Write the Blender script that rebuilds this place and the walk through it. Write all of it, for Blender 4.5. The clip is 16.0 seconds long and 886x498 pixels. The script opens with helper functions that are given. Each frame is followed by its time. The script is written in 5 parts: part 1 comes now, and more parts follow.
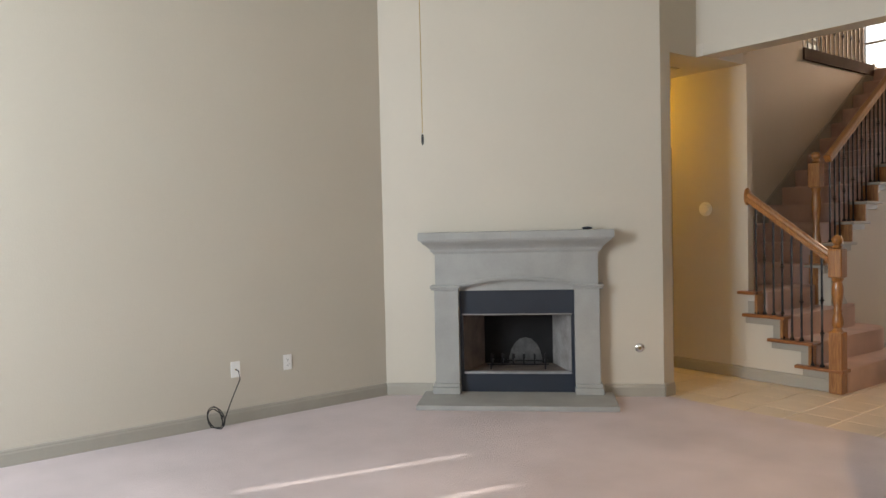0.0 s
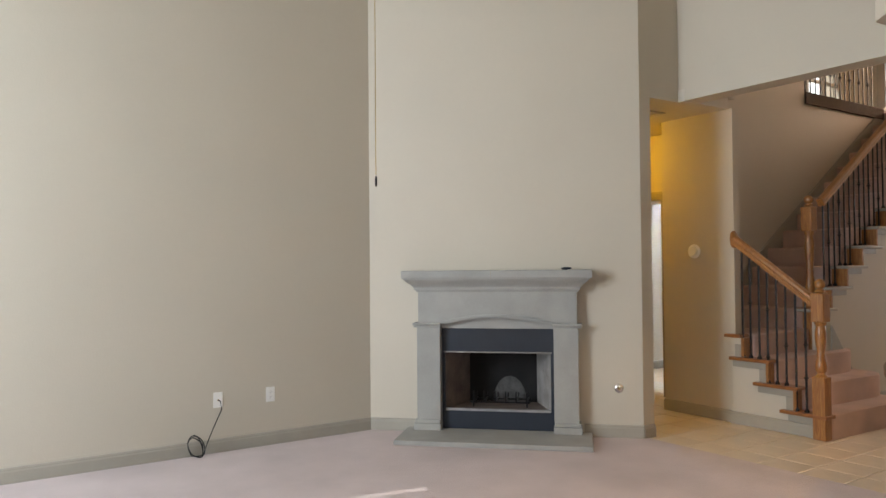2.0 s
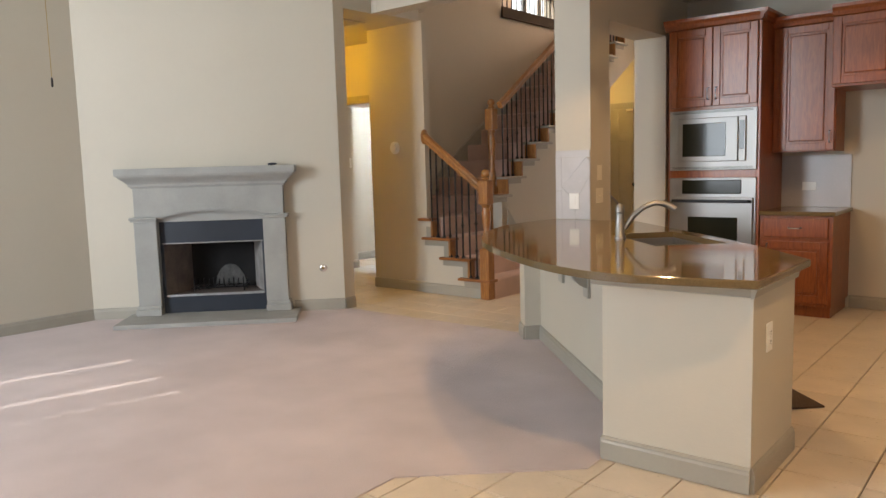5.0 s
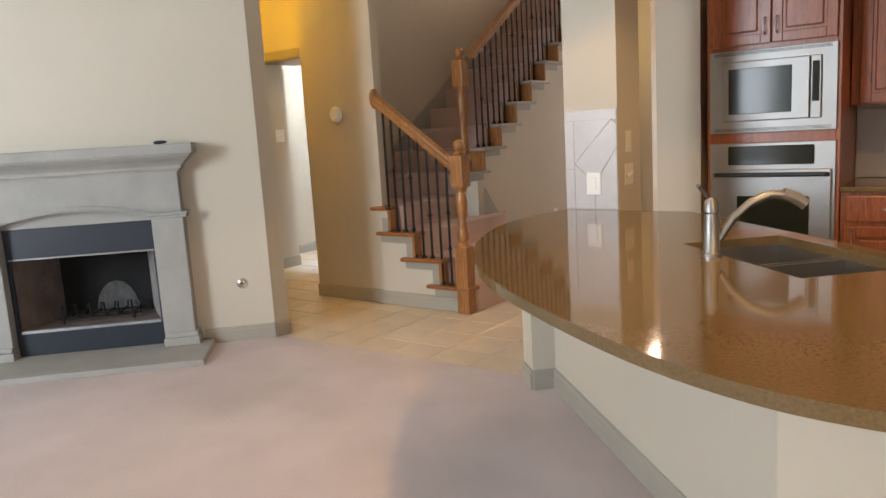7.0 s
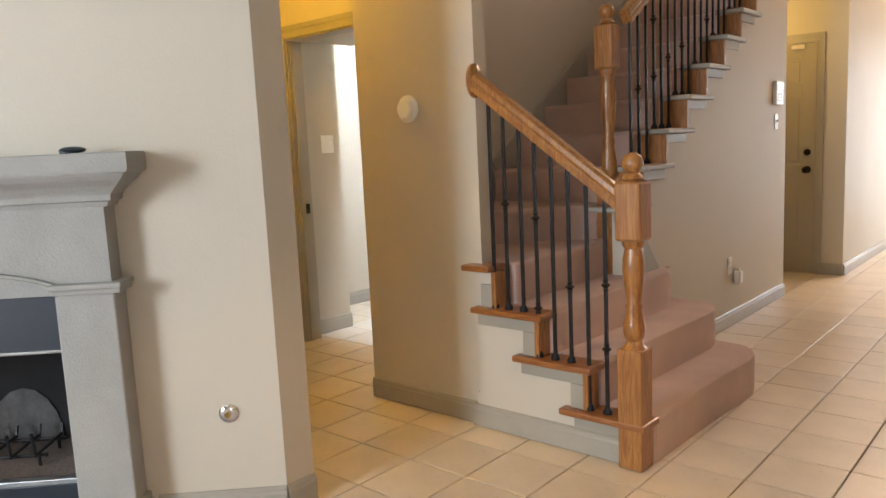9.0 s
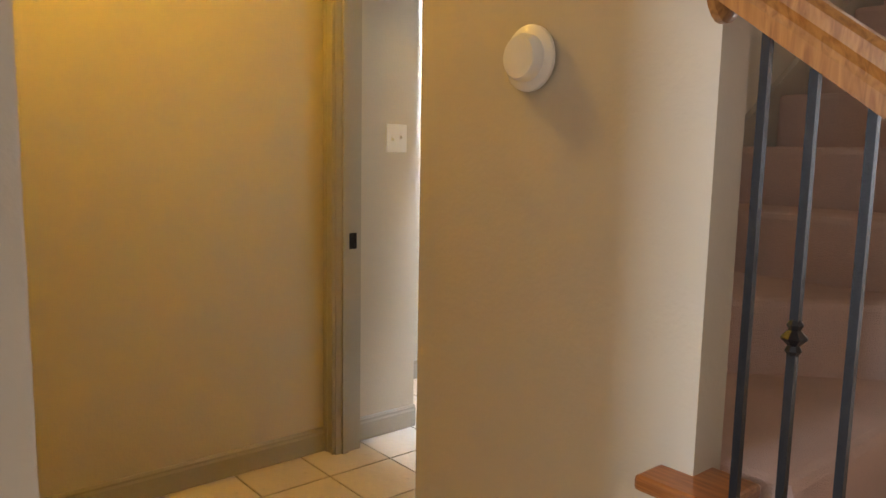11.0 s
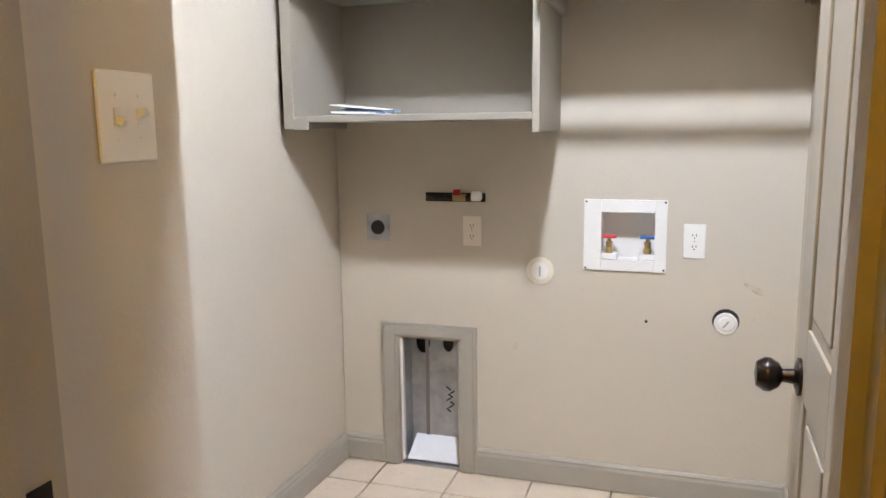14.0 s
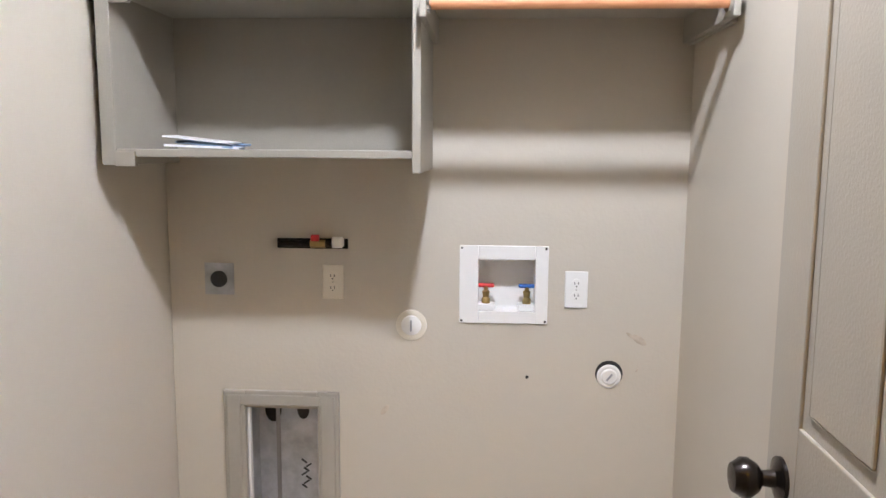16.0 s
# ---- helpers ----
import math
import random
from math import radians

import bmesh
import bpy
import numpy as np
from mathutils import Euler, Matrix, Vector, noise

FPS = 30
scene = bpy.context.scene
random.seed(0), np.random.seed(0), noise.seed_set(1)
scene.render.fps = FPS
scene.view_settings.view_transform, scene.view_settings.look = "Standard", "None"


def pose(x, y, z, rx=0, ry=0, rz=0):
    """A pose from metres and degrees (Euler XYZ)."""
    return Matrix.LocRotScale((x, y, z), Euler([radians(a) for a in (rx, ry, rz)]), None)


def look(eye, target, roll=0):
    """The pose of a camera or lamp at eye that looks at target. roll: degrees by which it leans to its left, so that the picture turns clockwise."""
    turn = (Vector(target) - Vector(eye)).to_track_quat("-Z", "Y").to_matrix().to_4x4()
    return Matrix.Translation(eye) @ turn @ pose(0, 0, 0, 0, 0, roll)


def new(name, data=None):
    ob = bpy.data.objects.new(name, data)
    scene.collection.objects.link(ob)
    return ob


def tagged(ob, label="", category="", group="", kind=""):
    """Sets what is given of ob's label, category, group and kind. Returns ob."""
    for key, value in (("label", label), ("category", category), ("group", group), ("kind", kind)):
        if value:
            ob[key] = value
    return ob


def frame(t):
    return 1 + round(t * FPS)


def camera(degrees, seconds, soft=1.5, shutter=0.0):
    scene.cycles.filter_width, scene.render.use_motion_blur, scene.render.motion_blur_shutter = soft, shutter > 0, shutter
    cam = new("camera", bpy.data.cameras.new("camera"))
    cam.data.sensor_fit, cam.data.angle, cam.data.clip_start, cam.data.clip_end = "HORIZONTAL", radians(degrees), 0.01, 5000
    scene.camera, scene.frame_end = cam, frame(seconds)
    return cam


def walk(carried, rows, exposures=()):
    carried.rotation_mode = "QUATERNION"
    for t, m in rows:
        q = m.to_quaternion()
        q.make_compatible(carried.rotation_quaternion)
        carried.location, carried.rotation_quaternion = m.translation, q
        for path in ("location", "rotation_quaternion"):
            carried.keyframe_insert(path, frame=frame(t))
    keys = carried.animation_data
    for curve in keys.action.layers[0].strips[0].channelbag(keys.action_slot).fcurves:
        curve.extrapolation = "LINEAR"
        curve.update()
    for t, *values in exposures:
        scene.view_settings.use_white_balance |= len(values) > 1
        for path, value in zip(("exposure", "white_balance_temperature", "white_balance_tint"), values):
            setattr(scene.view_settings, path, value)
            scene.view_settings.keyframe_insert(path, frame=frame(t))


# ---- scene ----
cam = camera(61.5, 16.0)
PATH = [
    (0, (0.053, 0.19, 1.436), (-1.528, 1.413, 1.372), -1.3),
    (0.5, (0.098, 0.191, 1.467), (-1.509, 1.38, 1.49), -1.4),
    (1, (0.139, 0.203, 1.442), (-1.398, 1.481, 1.493), -1.9),
    (1.5, (0.172, 0.335, 1.427), (-1.225, 1.765, 1.457), -2.9),
    (2, (0.476, 0.501, 1.423), (-1.173, 1.632, 1.466), -0.5),
    (2.5, (0.806, 0.446, 1.392), (-0.905, 1.48, 1.348), -0.6),
    (3, (1.181, 0.5, 1.39), (-0.541, 1.503, 1.23), 0.0),
    (3.5, (1.396, 0.45, 1.374), (-0.302, 1.492, 1.193), 0.5),
    (4, (1.517, 0.335, 1.341), (-0.079, 1.524, 1.14), -0.6),
    (4.5, (1.609, 0.349, 1.325), (0.174, 1.725, 1.107), -1.3),
    (5, (1.546, 0.486, 1.33), (0.281, 2.02, 1.107), -1.6),
    (7.5, (-0.115, 2.345, 1.365), (-1.288, 3.928, 1.022), -3.7),
    (8, (-0.586, 2.777, 1.308), (-1.87, 4.273, 0.972), -3.9),
    (8.5, (-1.004, 3.214, 1.308), (-2.305, 4.698, 0.981), -3.7),
    (9, (-1.387, 3.676, 1.344), (-2.693, 5.166, 1.07), -2.7),
    (9.5, (-1.799, 4.103, 1.35), (-3.112, 5.59, 1.098), -3.2),
    (10, (-2.137, 4.554, 1.347), (-3.485, 6.011, 1.103), -1.8),
    (12.3, (-3.87, 5.851, 1.339), (-5.53, 6.93, 1.053), 2.0),
    (12.5, (-4.021, 5.919, 1.345), (-5.633, 7.073, 1.078), 1.8),
    (12.7, (-4.176, 5.938, 1.347), (-5.686, 7.22, 1.066), 1.6),
    (13, (-4.345, 6.022, 1.352), (-5.698, 7.459, 1.026), 0.6),
    (13.3, (-4.560, 6.132, 1.345), (-5.695, 7.738, 0.977), -0.3),
    (13.5, (-4.673, 6.228, 1.362), (-5.671, 7.923, 1.001), -0.4),
    (14, (-4.889, 6.406, 1.378), (-5.486, 8.287, 1.054), -0.7),
    (14.5, (-5.055, 6.530, 1.434), (-5.279, 8.497, 1.150), -0.7),
    (15, (-5.065, 6.626, 1.472), (-5.193, 8.615, 1.3), -0.2),
    (15.5, (-5.088, 6.642, 1.457), (-5.191, 8.631, 1.279), -0.2),
    (16, (-5.12, 6.703, 1.423), (-5.24, 8.682, 1.159), 0.4),
]
EXPOSURES = [(0, -0.24, 6300, 10), (4, -0.18, 6350, 10), (5, -0.05, 6350, 10), (7.5, 0.18, 6250, 10), (10, 0.4, 6250, 10), (12.3, 0.15, 6050, 14), (13, 0.12, 6050, 14), (14, 0.05, 6150, 16), (15, -0.18, 6150, 18), (16, -0.1, 6150, 18)]
SUN_POWER, SOUTH_POWER, EAST_POWER, FOYER_POWER, ENTRY_POWER = 5.0, 345, 55, 185, 40
KITCHEN_POWER, HALL_POWER, RECESS_POWER, LAUNDRY_POWER = 36, 36, 11, 232
walk(cam, [(t, look(eye, target, roll)) for t, eye, target, roll in PATH], EXPOSURES)

# ---- world, sun and large lights ----
world = bpy.data.worlds.new("sky_world")
world.use_nodes = True
scene.world = world
wn = world.node_tree.nodes
sky = wn.new("ShaderNodeTexSky")
sky.sky_type, sky.sun_disc = "NISHITA", False
sky.sun_elevation, sky.sun_rotation = radians(24), radians(191)
world.node_tree.links.new(sky.outputs[0], wn["Background"].inputs[0])
wn["Background"].inputs[1].default_value = 0.15


def lamp(name, kind, m, power, colour, **extra):
    data = bpy.data.lights.new(name, kind)
    data.energy, data.color = power, colour
    for key, value in extra.items():
        if key == "size":
            if kind == "AREA":
                data.size = value
            else:
                data.shadow_soft_size = value
        elif key == "size_y":
            data.shape, data.size_y = "RECTANGLE", value
        elif key == "angle":
            data.angle = value
        elif key == "spot":
            data.spot_size = value
    ob = new(name, data)
    ob.matrix_world = m
    return ob


# sun from the south, a little west; daylight standing in the large living-room windows
lamp("sun", "SUN", look((0, 0, 0), (0.235, 1.0, -0.46)), SUN_POWER, (1.0, 0.93, 0.82), angle=radians(0.22))
lamp("south_window_daylight", "AREA", look((-3.65, -2.45, 2.25), (-4.4, 3.0, 2.2)), SOUTH_POWER, (0.86, 0.94, 1.0), size=1.7, size_y=2.8)
lamp("east_window_daylight", "AREA", look((3.45, -0.4, 1.6), (-2.0, 2.0, 0.9)), EAST_POWER, (0.95, 0.98, 1.0), size=2.2, size_y=1.9)
# at the upper window, but tinted warm to stand in for an unseen chandelier
lamp("foyer_warm_light", "AREA", look((-3.0, 13.9, 4.6), (-3.4, 9.0, 0.6)), FOYER_POWER, (1.0, 0.66, 0.42), size=2.6, size_y=1.3)
lamp("entry_glass_daylight", "AREA", look((-1.9, 13.8, 1.3), (-2.6, 9.0, 0.3)), ENTRY_POWER, (0.85, 0.92, 1.0), size=0.9, size_y=1.9)

# ---- materials ----


def material(name, colour, rough=0.6, metal=0.0, vary=0.08, scale=3.0, fine=60.0, bump=0.02, bump_scale=180.0, second=None, coat=0.0, spread=0.0):
    """Principled surface with broad and fine variation, a fine relief and, with spread, a difference from piece to piece."""
    m = bpy.data.materials.new(name)
    m.use_nodes = True
    n, l = m.node_tree.nodes, m.node_tree.links
    b = n["Principled BSDF"]
    co = n.new("ShaderNodeTexCoord")
    big, small = n.new("ShaderNodeTexNoise"), n.new("ShaderNodeTexNoise")
    big.inputs["Scale"].default_value, small.inputs["Scale"].default_value = scale, fine
    big.inputs["Detail"].default_value = small.inputs["Detail"].default_value = 5
    for q in (big, small):
        l.new(co.outputs["Object"], q.inputs["Vector"])
    add = n.new("ShaderNodeMath")
    add.operation = "MULTIPLY_ADD"
    add.inputs[1].default_value = 0.35
    l.new(small.outputs[0], add.inputs[0])
    l.new(big.outputs[0], add.inputs[2])
    ramp = n.new("ShaderNodeValToRGB")
    c2 = second or tuple(min(1.0, c * (1 + vary)) for c in colour)
    c1 = colour if second else tuple(c * (1 - vary) for c in colour)
    ramp.color_ramp.elements[0].position, ramp.color_ramp.elements[1].position = 0.45, 0.9
    ramp.color_ramp.elements[0].color, ramp.color_ramp.elements[1].color = (*c1, 1), (*c2, 1)
    l.new(add.outputs[0], ramp.inputs[0])
    out = ramp.outputs[0]
    if spread:
        info, hsv, ma = n.new("ShaderNodeObjectInfo"), n.new("ShaderNodeHueSaturation"), n.new("ShaderNodeMapRange")
        ma.inputs["To Min"].default_value, ma.inputs["To Max"].default_value = 1 - spread, 1 + spread
        l.new(info.outputs["Random"], ma.inputs["Value"])
        l.new(ma.outputs[0], hsv.inputs["Value"])
        l.new(out, hsv.inputs["Color"])
        out = hsv.outputs[0]
    l.new(out, b.inputs["Base Color"])
    rr = n.new("ShaderNodeMapRange")
    rr.inputs["To Min"].default_value, rr.inputs["To Max"].default_value = max(0.03, rough - 0.07), min(1, rough + 0.07)
    l.new(small.outputs[0], rr.inputs["Value"])
    l.new(rr.outputs[0], b.inputs["Roughness"])
    b.inputs["Metallic"].default_value = metal
    b.inputs["Coat Weight"].default_value = coat
    b.inputs["Coat Roughness"].default_value = 0.15
    if bump:
        bn, bu = n.new("ShaderNodeTexNoise"), n.new("ShaderNodeBump")
        bn.inputs["Scale"].default_value, bn.inputs["Detail"].default_value = bump_scale, 3
        l.new(co.outputs["Object"], bn.inputs["Vector"])
        l.new(bn.outputs[0], bu.inputs["Height"])
        bu.inputs["Strength"].default_value, bu.inputs["Distance"].default_value = 0.6, bump
        l.new(bu.outputs[0], b.inputs["Normal"])
    return m


def wood(name, dark, light, stretch=(2, 2, 14), rough=0.32, coat=0.3):
    """Stained wood: grain drawn out along one axis."""
    m = material(name, dark, rough, vary=0.1, bump=0, coat=coat)
    n, l = m.node_tree.nodes, m.node_tree.links
    co, mp, no, ra = n.new("ShaderNodeTexCoord"), n.new("ShaderNodeMapping"), n.new("ShaderNodeTexNoise"), n.new("ShaderNodeValToRGB")
    mp.inputs["Scale"].default_value = stretch
    no.inputs["Scale"].default_value, no.inputs["Detail"].default_value, no.inputs["Distortion"].default_value = 6, 6, 1.2
    l.new(co.outputs["Object"], mp.inputs["Vector"])
    l.new(mp.outputs[0], no.inputs["Vector"])
    l.new(no.outputs[0], ra.inputs[0])
    ra.color_ramp.elements[0].position, ra.color_ramp.elements[1].position = 0.35, 0.68
    ra.color_ramp.elements[0].color, ra.color_ramp.elements[1].color = (*dark, 1), (*light, 1)
    l.new(ra.outputs[0], n["Principled BSDF"].inputs["Base Color"])
    return m


WALL = material("painted_wall", (0.53, 0.483, 0.40), 0.62, vary=0.025, scale=1.2, fine=25, bump=0.0012, bump_scale=90)
CEIL = material("painted_ceiling", (0.58, 0.535, 0.46), 0.8, vary=0.02, bump=0.004, bump_scale=60)
TRIM = material("taupe_trim_paint", (0.35, 0.325, 0.275), 0.4, vary=0.05, scale=5, bump=0.001)
STONE = material("cast_stone", (0.33, 0.325, 0.305), 0.7, vary=0.09, scale=5, fine=90, bump=0.004, bump_scale=120)
CARPET = material("cut_pile_carpet", (0.62, 0.535, 0.535), 0.95, vary=0.14, scale=1.3, fine=160, bump=0.012, bump_scale=320)
STAIR_CARPET = material("stair_carpet", (0.60, 0.435, 0.375), 0.95, vary=0.10, scale=4, fine=160, bump=0.012, bump_scale=320)
TILE = material("glazed_floor_tile", (0.66, 0.565, 0.45), 0.30, vary=0.07, scale=4, fine=40, bump=0.003, bump_scale=25, spread=0.06)
TILE_PALE = material("pale_floor_tile", (0.72, 0.68, 0.62), 0.30, vary=0.05, scale=4, fine=40, bump=0.003, bump_scale=25, spread=0.04)
GROUT = material("tile_grout", (0.36, 0.29, 0.21), 0.9, vary=0.12, scale=9)
OAK = wood("oak_stain", (0.22, 0.085, 0.021), (0.40, 0.18, 0.05), (12, 12, 1.2))
OAK_FLAT = wood("oak_board", (0.19, 0.066, 0.018), (0.33, 0.13, 0.036), (1.2, 12, 12))
CHERRY = wood("cherry_cabinet", (0.20, 0.050, 0.014), (0.33, 0.095, 0.026), (10, 10, 1.2), 0.34, 0.15)
IRON = material("black_iron", (0.018, 0.017, 0.019), 0.42, metal=0.6, vary=0.2, bump=0.001)
BLACK = material("black_enamel", (0.016, 0.022, 0.034), 0.38, vary=0.15, bump=0.001)
BRONZE = material("dark_bronze", (0.03, 0.024, 0.02), 0.25, metal=0.7, vary=0.2, bump=0)
STEEL = material("brushed_steel", (0.32, 0.31, 0.30), 0.44, metal=1.0, vary=0.05, fine=200, bump=0)
CHROME = material("chrome", (0.78, 0.78, 0.78), 0.08, metal=1.0, vary=0.02, bump=0)
BRASS = material("tarnished_brass", (0.42, 0.30, 0.12), 0.35, metal=1.0, vary=0.15, bump=0)
WHITE = material("white_plastic", (0.80, 0.79, 0.76), 0.35, vary=0.02, bump=0)
ALMOND = material("almond_plastic", (0.74, 0.69, 0.58), 0.35, vary=0.02, bump=0)
GRANITE = material("brown_granite", (0.125, 0.082, 0.036), 0.04, vary=0.3, scale=120, fine=420, bump=0, second=(0.18, 0.12, 0.056))
SPLASH = material("white_splash_tile", (0.48, 0.465, 0.475), 0.25, vary=0.04, scale=8, bump=0.001)
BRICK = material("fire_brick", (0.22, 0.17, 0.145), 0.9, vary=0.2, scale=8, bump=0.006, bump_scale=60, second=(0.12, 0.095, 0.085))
# same fire brick, paled to paint in the window light on the right lining
LIT_BRICK = material("lit_fire_brick", (0.36, 0.34, 0.32), 0.9, vary=0.2, scale=7, bump=0.005, bump_scale=60, second=(0.20, 0.18, 0.17))
SOOT = material("soot", (0.012, 0.011, 0.011), 0.95, vary=0.3, scale=6, bump=0.004)
ASH = material("pale_firebox_patch", (0.09, 0.086, 0.083), 0.95, vary=0.3, scale=12, bump=0.012, bump_scale=40)
SHELF = material("shelf_paint", (0.32, 0.295, 0.245), 0.45, vary=0.04, bump=0.001)
DOOR = material("door_paint", (0.37, 0.335, 0.27), 0.42, vary=0.04, scale=4, bump=0.001)
ROD = wood("closet_rod_wood", (0.50, 0.22, 0.10), (0.66, 0.34, 0.17), (1.2, 10, 10), 0.4, 0.2)
RUBBER = material("black_rubber", (0.012, 0.012, 0.013), 0.55, vary=0.2, bump=0)
RED = material("red_handle", (0.55, 0.03, 0.03), 0.35, vary=0.05, bump=0)
BLUE = material("blue_handle", (0.03, 0.12, 0.42), 0.35, vary=0.05, bump=0)
GALV = material("galvanised_sheet", (0.42, 0.43, 0.45), 0.38, metal=0.85, vary=0.2, scale=14, bump=0.001)
PAPER = material("paper", (0.80, 0.82, 0.84), 0.6, vary=0.04, bump=0)
PAPER_BLUE = material("blue_print", (0.25, 0.36, 0.55), 0.6, vary=0.1, bump=0)
MATTING = material("dark_mat", (0.06, 0.035, 0.022), 0.9, vary=0.2, bump=0.006)
GLASS_DARK = material("oven_glass", (0.02, 0.022, 0.016), 0.12, vary=0.1, bump=0)
GLASS_DARK.node_tree.nodes["Principled BSDF"].inputs["Specular IOR Level"].default_value = 0.25
WINDOW_MASK = material("window_mask_fabric", (0.62, 0.60, 0.56), 0.9, vary=0.05, bump=0.002)
GRIME = material("wall_scuff", (0.50, 0.43, 0.34), 0.8, vary=0.15, scale=30, bump=0)
GRASS = material("lawn", (0.09, 0.11, 0.045), 0.95, vary=0.25, scale=0.6, bump=0.02)
BULB = bpy.data.materials.new("lit_diffuser")
BULB.use_nodes = True
BULB.node_tree.nodes["Principled BSDF"].inputs["Emission Color"].default_value = (1, 0.86, 0.62, 1)
BULB.node_tree.nodes["Principled BSDF"].inputs["Emission Strength"].default_value = 4.0
HAZE = bpy.data.materials.new("bright_haze")
HAZE.use_nodes = True
HAZE.node_tree.nodes["Principled BSDF"].inputs["Emission Color"].default_value = (0.88, 0.94, 1, 1)
HAZE.node_tree.nodes["Principled BSDF"].inputs["Emission Strength"].default_value = 2.2
GLASS = bpy.data.materials.new("window_glass")
GLASS.use_nodes = True
gb = GLASS.node_tree.nodes["Principled BSDF"]
gb.inputs["Transmission Weight"].default_value, gb.inputs["Roughness"].default_value, gb.inputs["IOR"].default_value = 1.0, 0.0, 1.02

# ---- mesh helpers ----


def link(name, bm, mat, smooth=False):
    me = bpy.data.meshes.new(name)
    bmesh.ops.recalc_face_normals(bm, faces=bm.faces)
    bm.to_mesh(me)
    bm.free()
    me.materials.append(mat)
    if smooth:
        for p in me.polygons:
            p.use_smooth = True
        me.set_sharp_from_angle(angle=radians(40))
    return new(name, me)


def part(name, bm, mat, parent, label="", smooth=False):
    """One mesh as a part of a thing or of a part. The parents built here stand at the origin, so that places stay in metres of the world."""
    ob = link(name, bm, mat, smooth)
    ob.parent = parent
    return tagged(ob, label)


def thing(name, label, category, group="", kind=""):
    return tagged(new(name), label, category, group, kind)


def structure(name, bm, mat, label, category, smooth=False):
    return tagged(link(name, bm, mat, smooth), label, category, "", "structure")


def box(x0, x1, y0, y1, z0, z1, bevel=0.0, bm=None, segments=2):
    bm = bm or bmesh.new()
    g = bmesh.ops.create_cube(bm, size=1, matrix=Matrix.LocRotScale(((x0 + x1) / 2, (y0 + y1) / 2, (z0 + z1) / 2), None, (abs(x1 - x0), abs(y1 - y0), abs(z1 - z0))))
    if bevel:
        edges = {e for v in g["verts"] for e in v.link_edges}
        bmesh.ops.bevel(bm, geom=list(edges), offset=bevel, segments=segments, affect="EDGES", profile=0.5)
    return bm


def prism(points, z0, z1, bevel=0.0, bm=None):
    """A floor-plan outline raised from z0 to z1."""
    bm = bm or bmesh.new()
    low = [bm.verts.new((x, y, z0)) for x, y in points]
    high = [bm.verts.new((x, y, z1)) for x, y in points]
    n = len(points)
    faces = [bm.faces.new(low[::-1]), bm.faces.new(high)]
    for i in range(n):
        faces.append(bm.faces.new((low[i], low[(i + 1) % n], high[(i + 1) % n], high[i])))
    if bevel:
        edges = {e for f in faces for e in f.edges}
        bmesh.ops.bevel(bm, geom=list(edges), offset=bevel, segments=2, affect="EDGES", profile=0.5)
    return bm


def moved(bm, m):
    bm.transform(m)
    return bm


def lathe(profile, steps=20, m=None, bm=None):
    """A turned shape about z: profile of (radius, height)."""
    bm = bm or bmesh.new()
    rings = []
    for r, z in profile:
        if r < 1e-5:
            rings.append([bm.verts.new((0, 0, z))])
        else:
            rings.append([bm.verts.new((r * math.cos(a * math.tau / steps), r * math.sin(a * math.tau / steps), z)) for a in range(steps)])
    made = [v for ring in rings for v in ring]
    for a, b in zip(rings, rings[1:]):
        for i in range(steps):
            j = (i + 1) % steps
            if len(a) == 1 and len(b) > 1:
                bm.faces.new((a[0], b[i], b[j]))
            elif len(b) == 1 and len(a) > 1:
                bm.faces.new((a[i], b[0], a[j]))
            elif len(a) > 1:
                bm.faces.new((a[i], a[j], b[j], b[i]))
    for ring, flip in ((rings[0], True), (rings[-1], False)):
        if len(ring) > 1:
            bm.faces.new(ring[::-1] if flip else ring)
    if m:
        bmesh.ops.transform(bm, matrix=m, verts=made)
    return bm


def tube(points, r, steps=10, bm=None, closed=False):
    """A round bar along points."""
    bm = bm or bmesh.new()
    pts = [Vector(p) for p in points]
    rings = []
    for i, p in enumerate(pts):
        way = (pts[min(i + 1, len(pts) - 1)] - pts[max(i - 1, 0)]).normalized()
        side = way.cross(Vector((0, 0, 1)))
        side = side.normalized() if side.length > 1e-3 else Vector((1, 0, 0))
        up = side.cross(way)
        rings.append([bm.verts.new(p + r * (math.cos(a * math.tau / steps) * side + math.sin(a * math.tau / steps) * up)) for a in range(steps)])
    for a, b in zip(rings, rings[1:]):
        for i in range(steps):
            bm.faces.new((a[i], a[(i + 1) % steps], b[(i + 1) % steps], b[i]))
    bm.faces.new(rings[0][::-1])
    bm.faces.new(rings[-1])
    return bm


def sweep(a, b, profile, bm=None, up=(0, 0, 1)):
    """A profile of (out, up) drawn straight from a to b; out is to the right of the way."""
    bm = bm or bmesh.new()
    a, b, up = Vector(a), Vector(b), Vector(up)
    out = (b - a).normalized().cross(up).normalized()
    up = out.cross((b - a).normalized())
    ends = [[bm.verts.new(p + out * u + up * v) for u, v in profile] for p in (a, b)]
    n = len(profile)
    for i in range(n):
        bm.faces.new((ends[0][i], ends[0][(i + 1) % n], ends[1][(i + 1) % n], ends[1][i]))
    bm.faces.new(ends[0][::-1])
    bm.faces.new(ends[1])
    return bm


def arc(cx, cy, r, a0, a1, n):
    return [(cx + r * math.cos(radians(a0 + (a1 - a0) * i / n)), cy + r * math.sin(radians(a0 + (a1 - a0) * i / n))) for i in range(n + 1)]


def frame_at(x, y, z, turn):
    """A frame on a wall: local x along the wall to the right as one faces it, local -y out of it, z up."""
    return pose(x, y, z, 0, 0, turn)

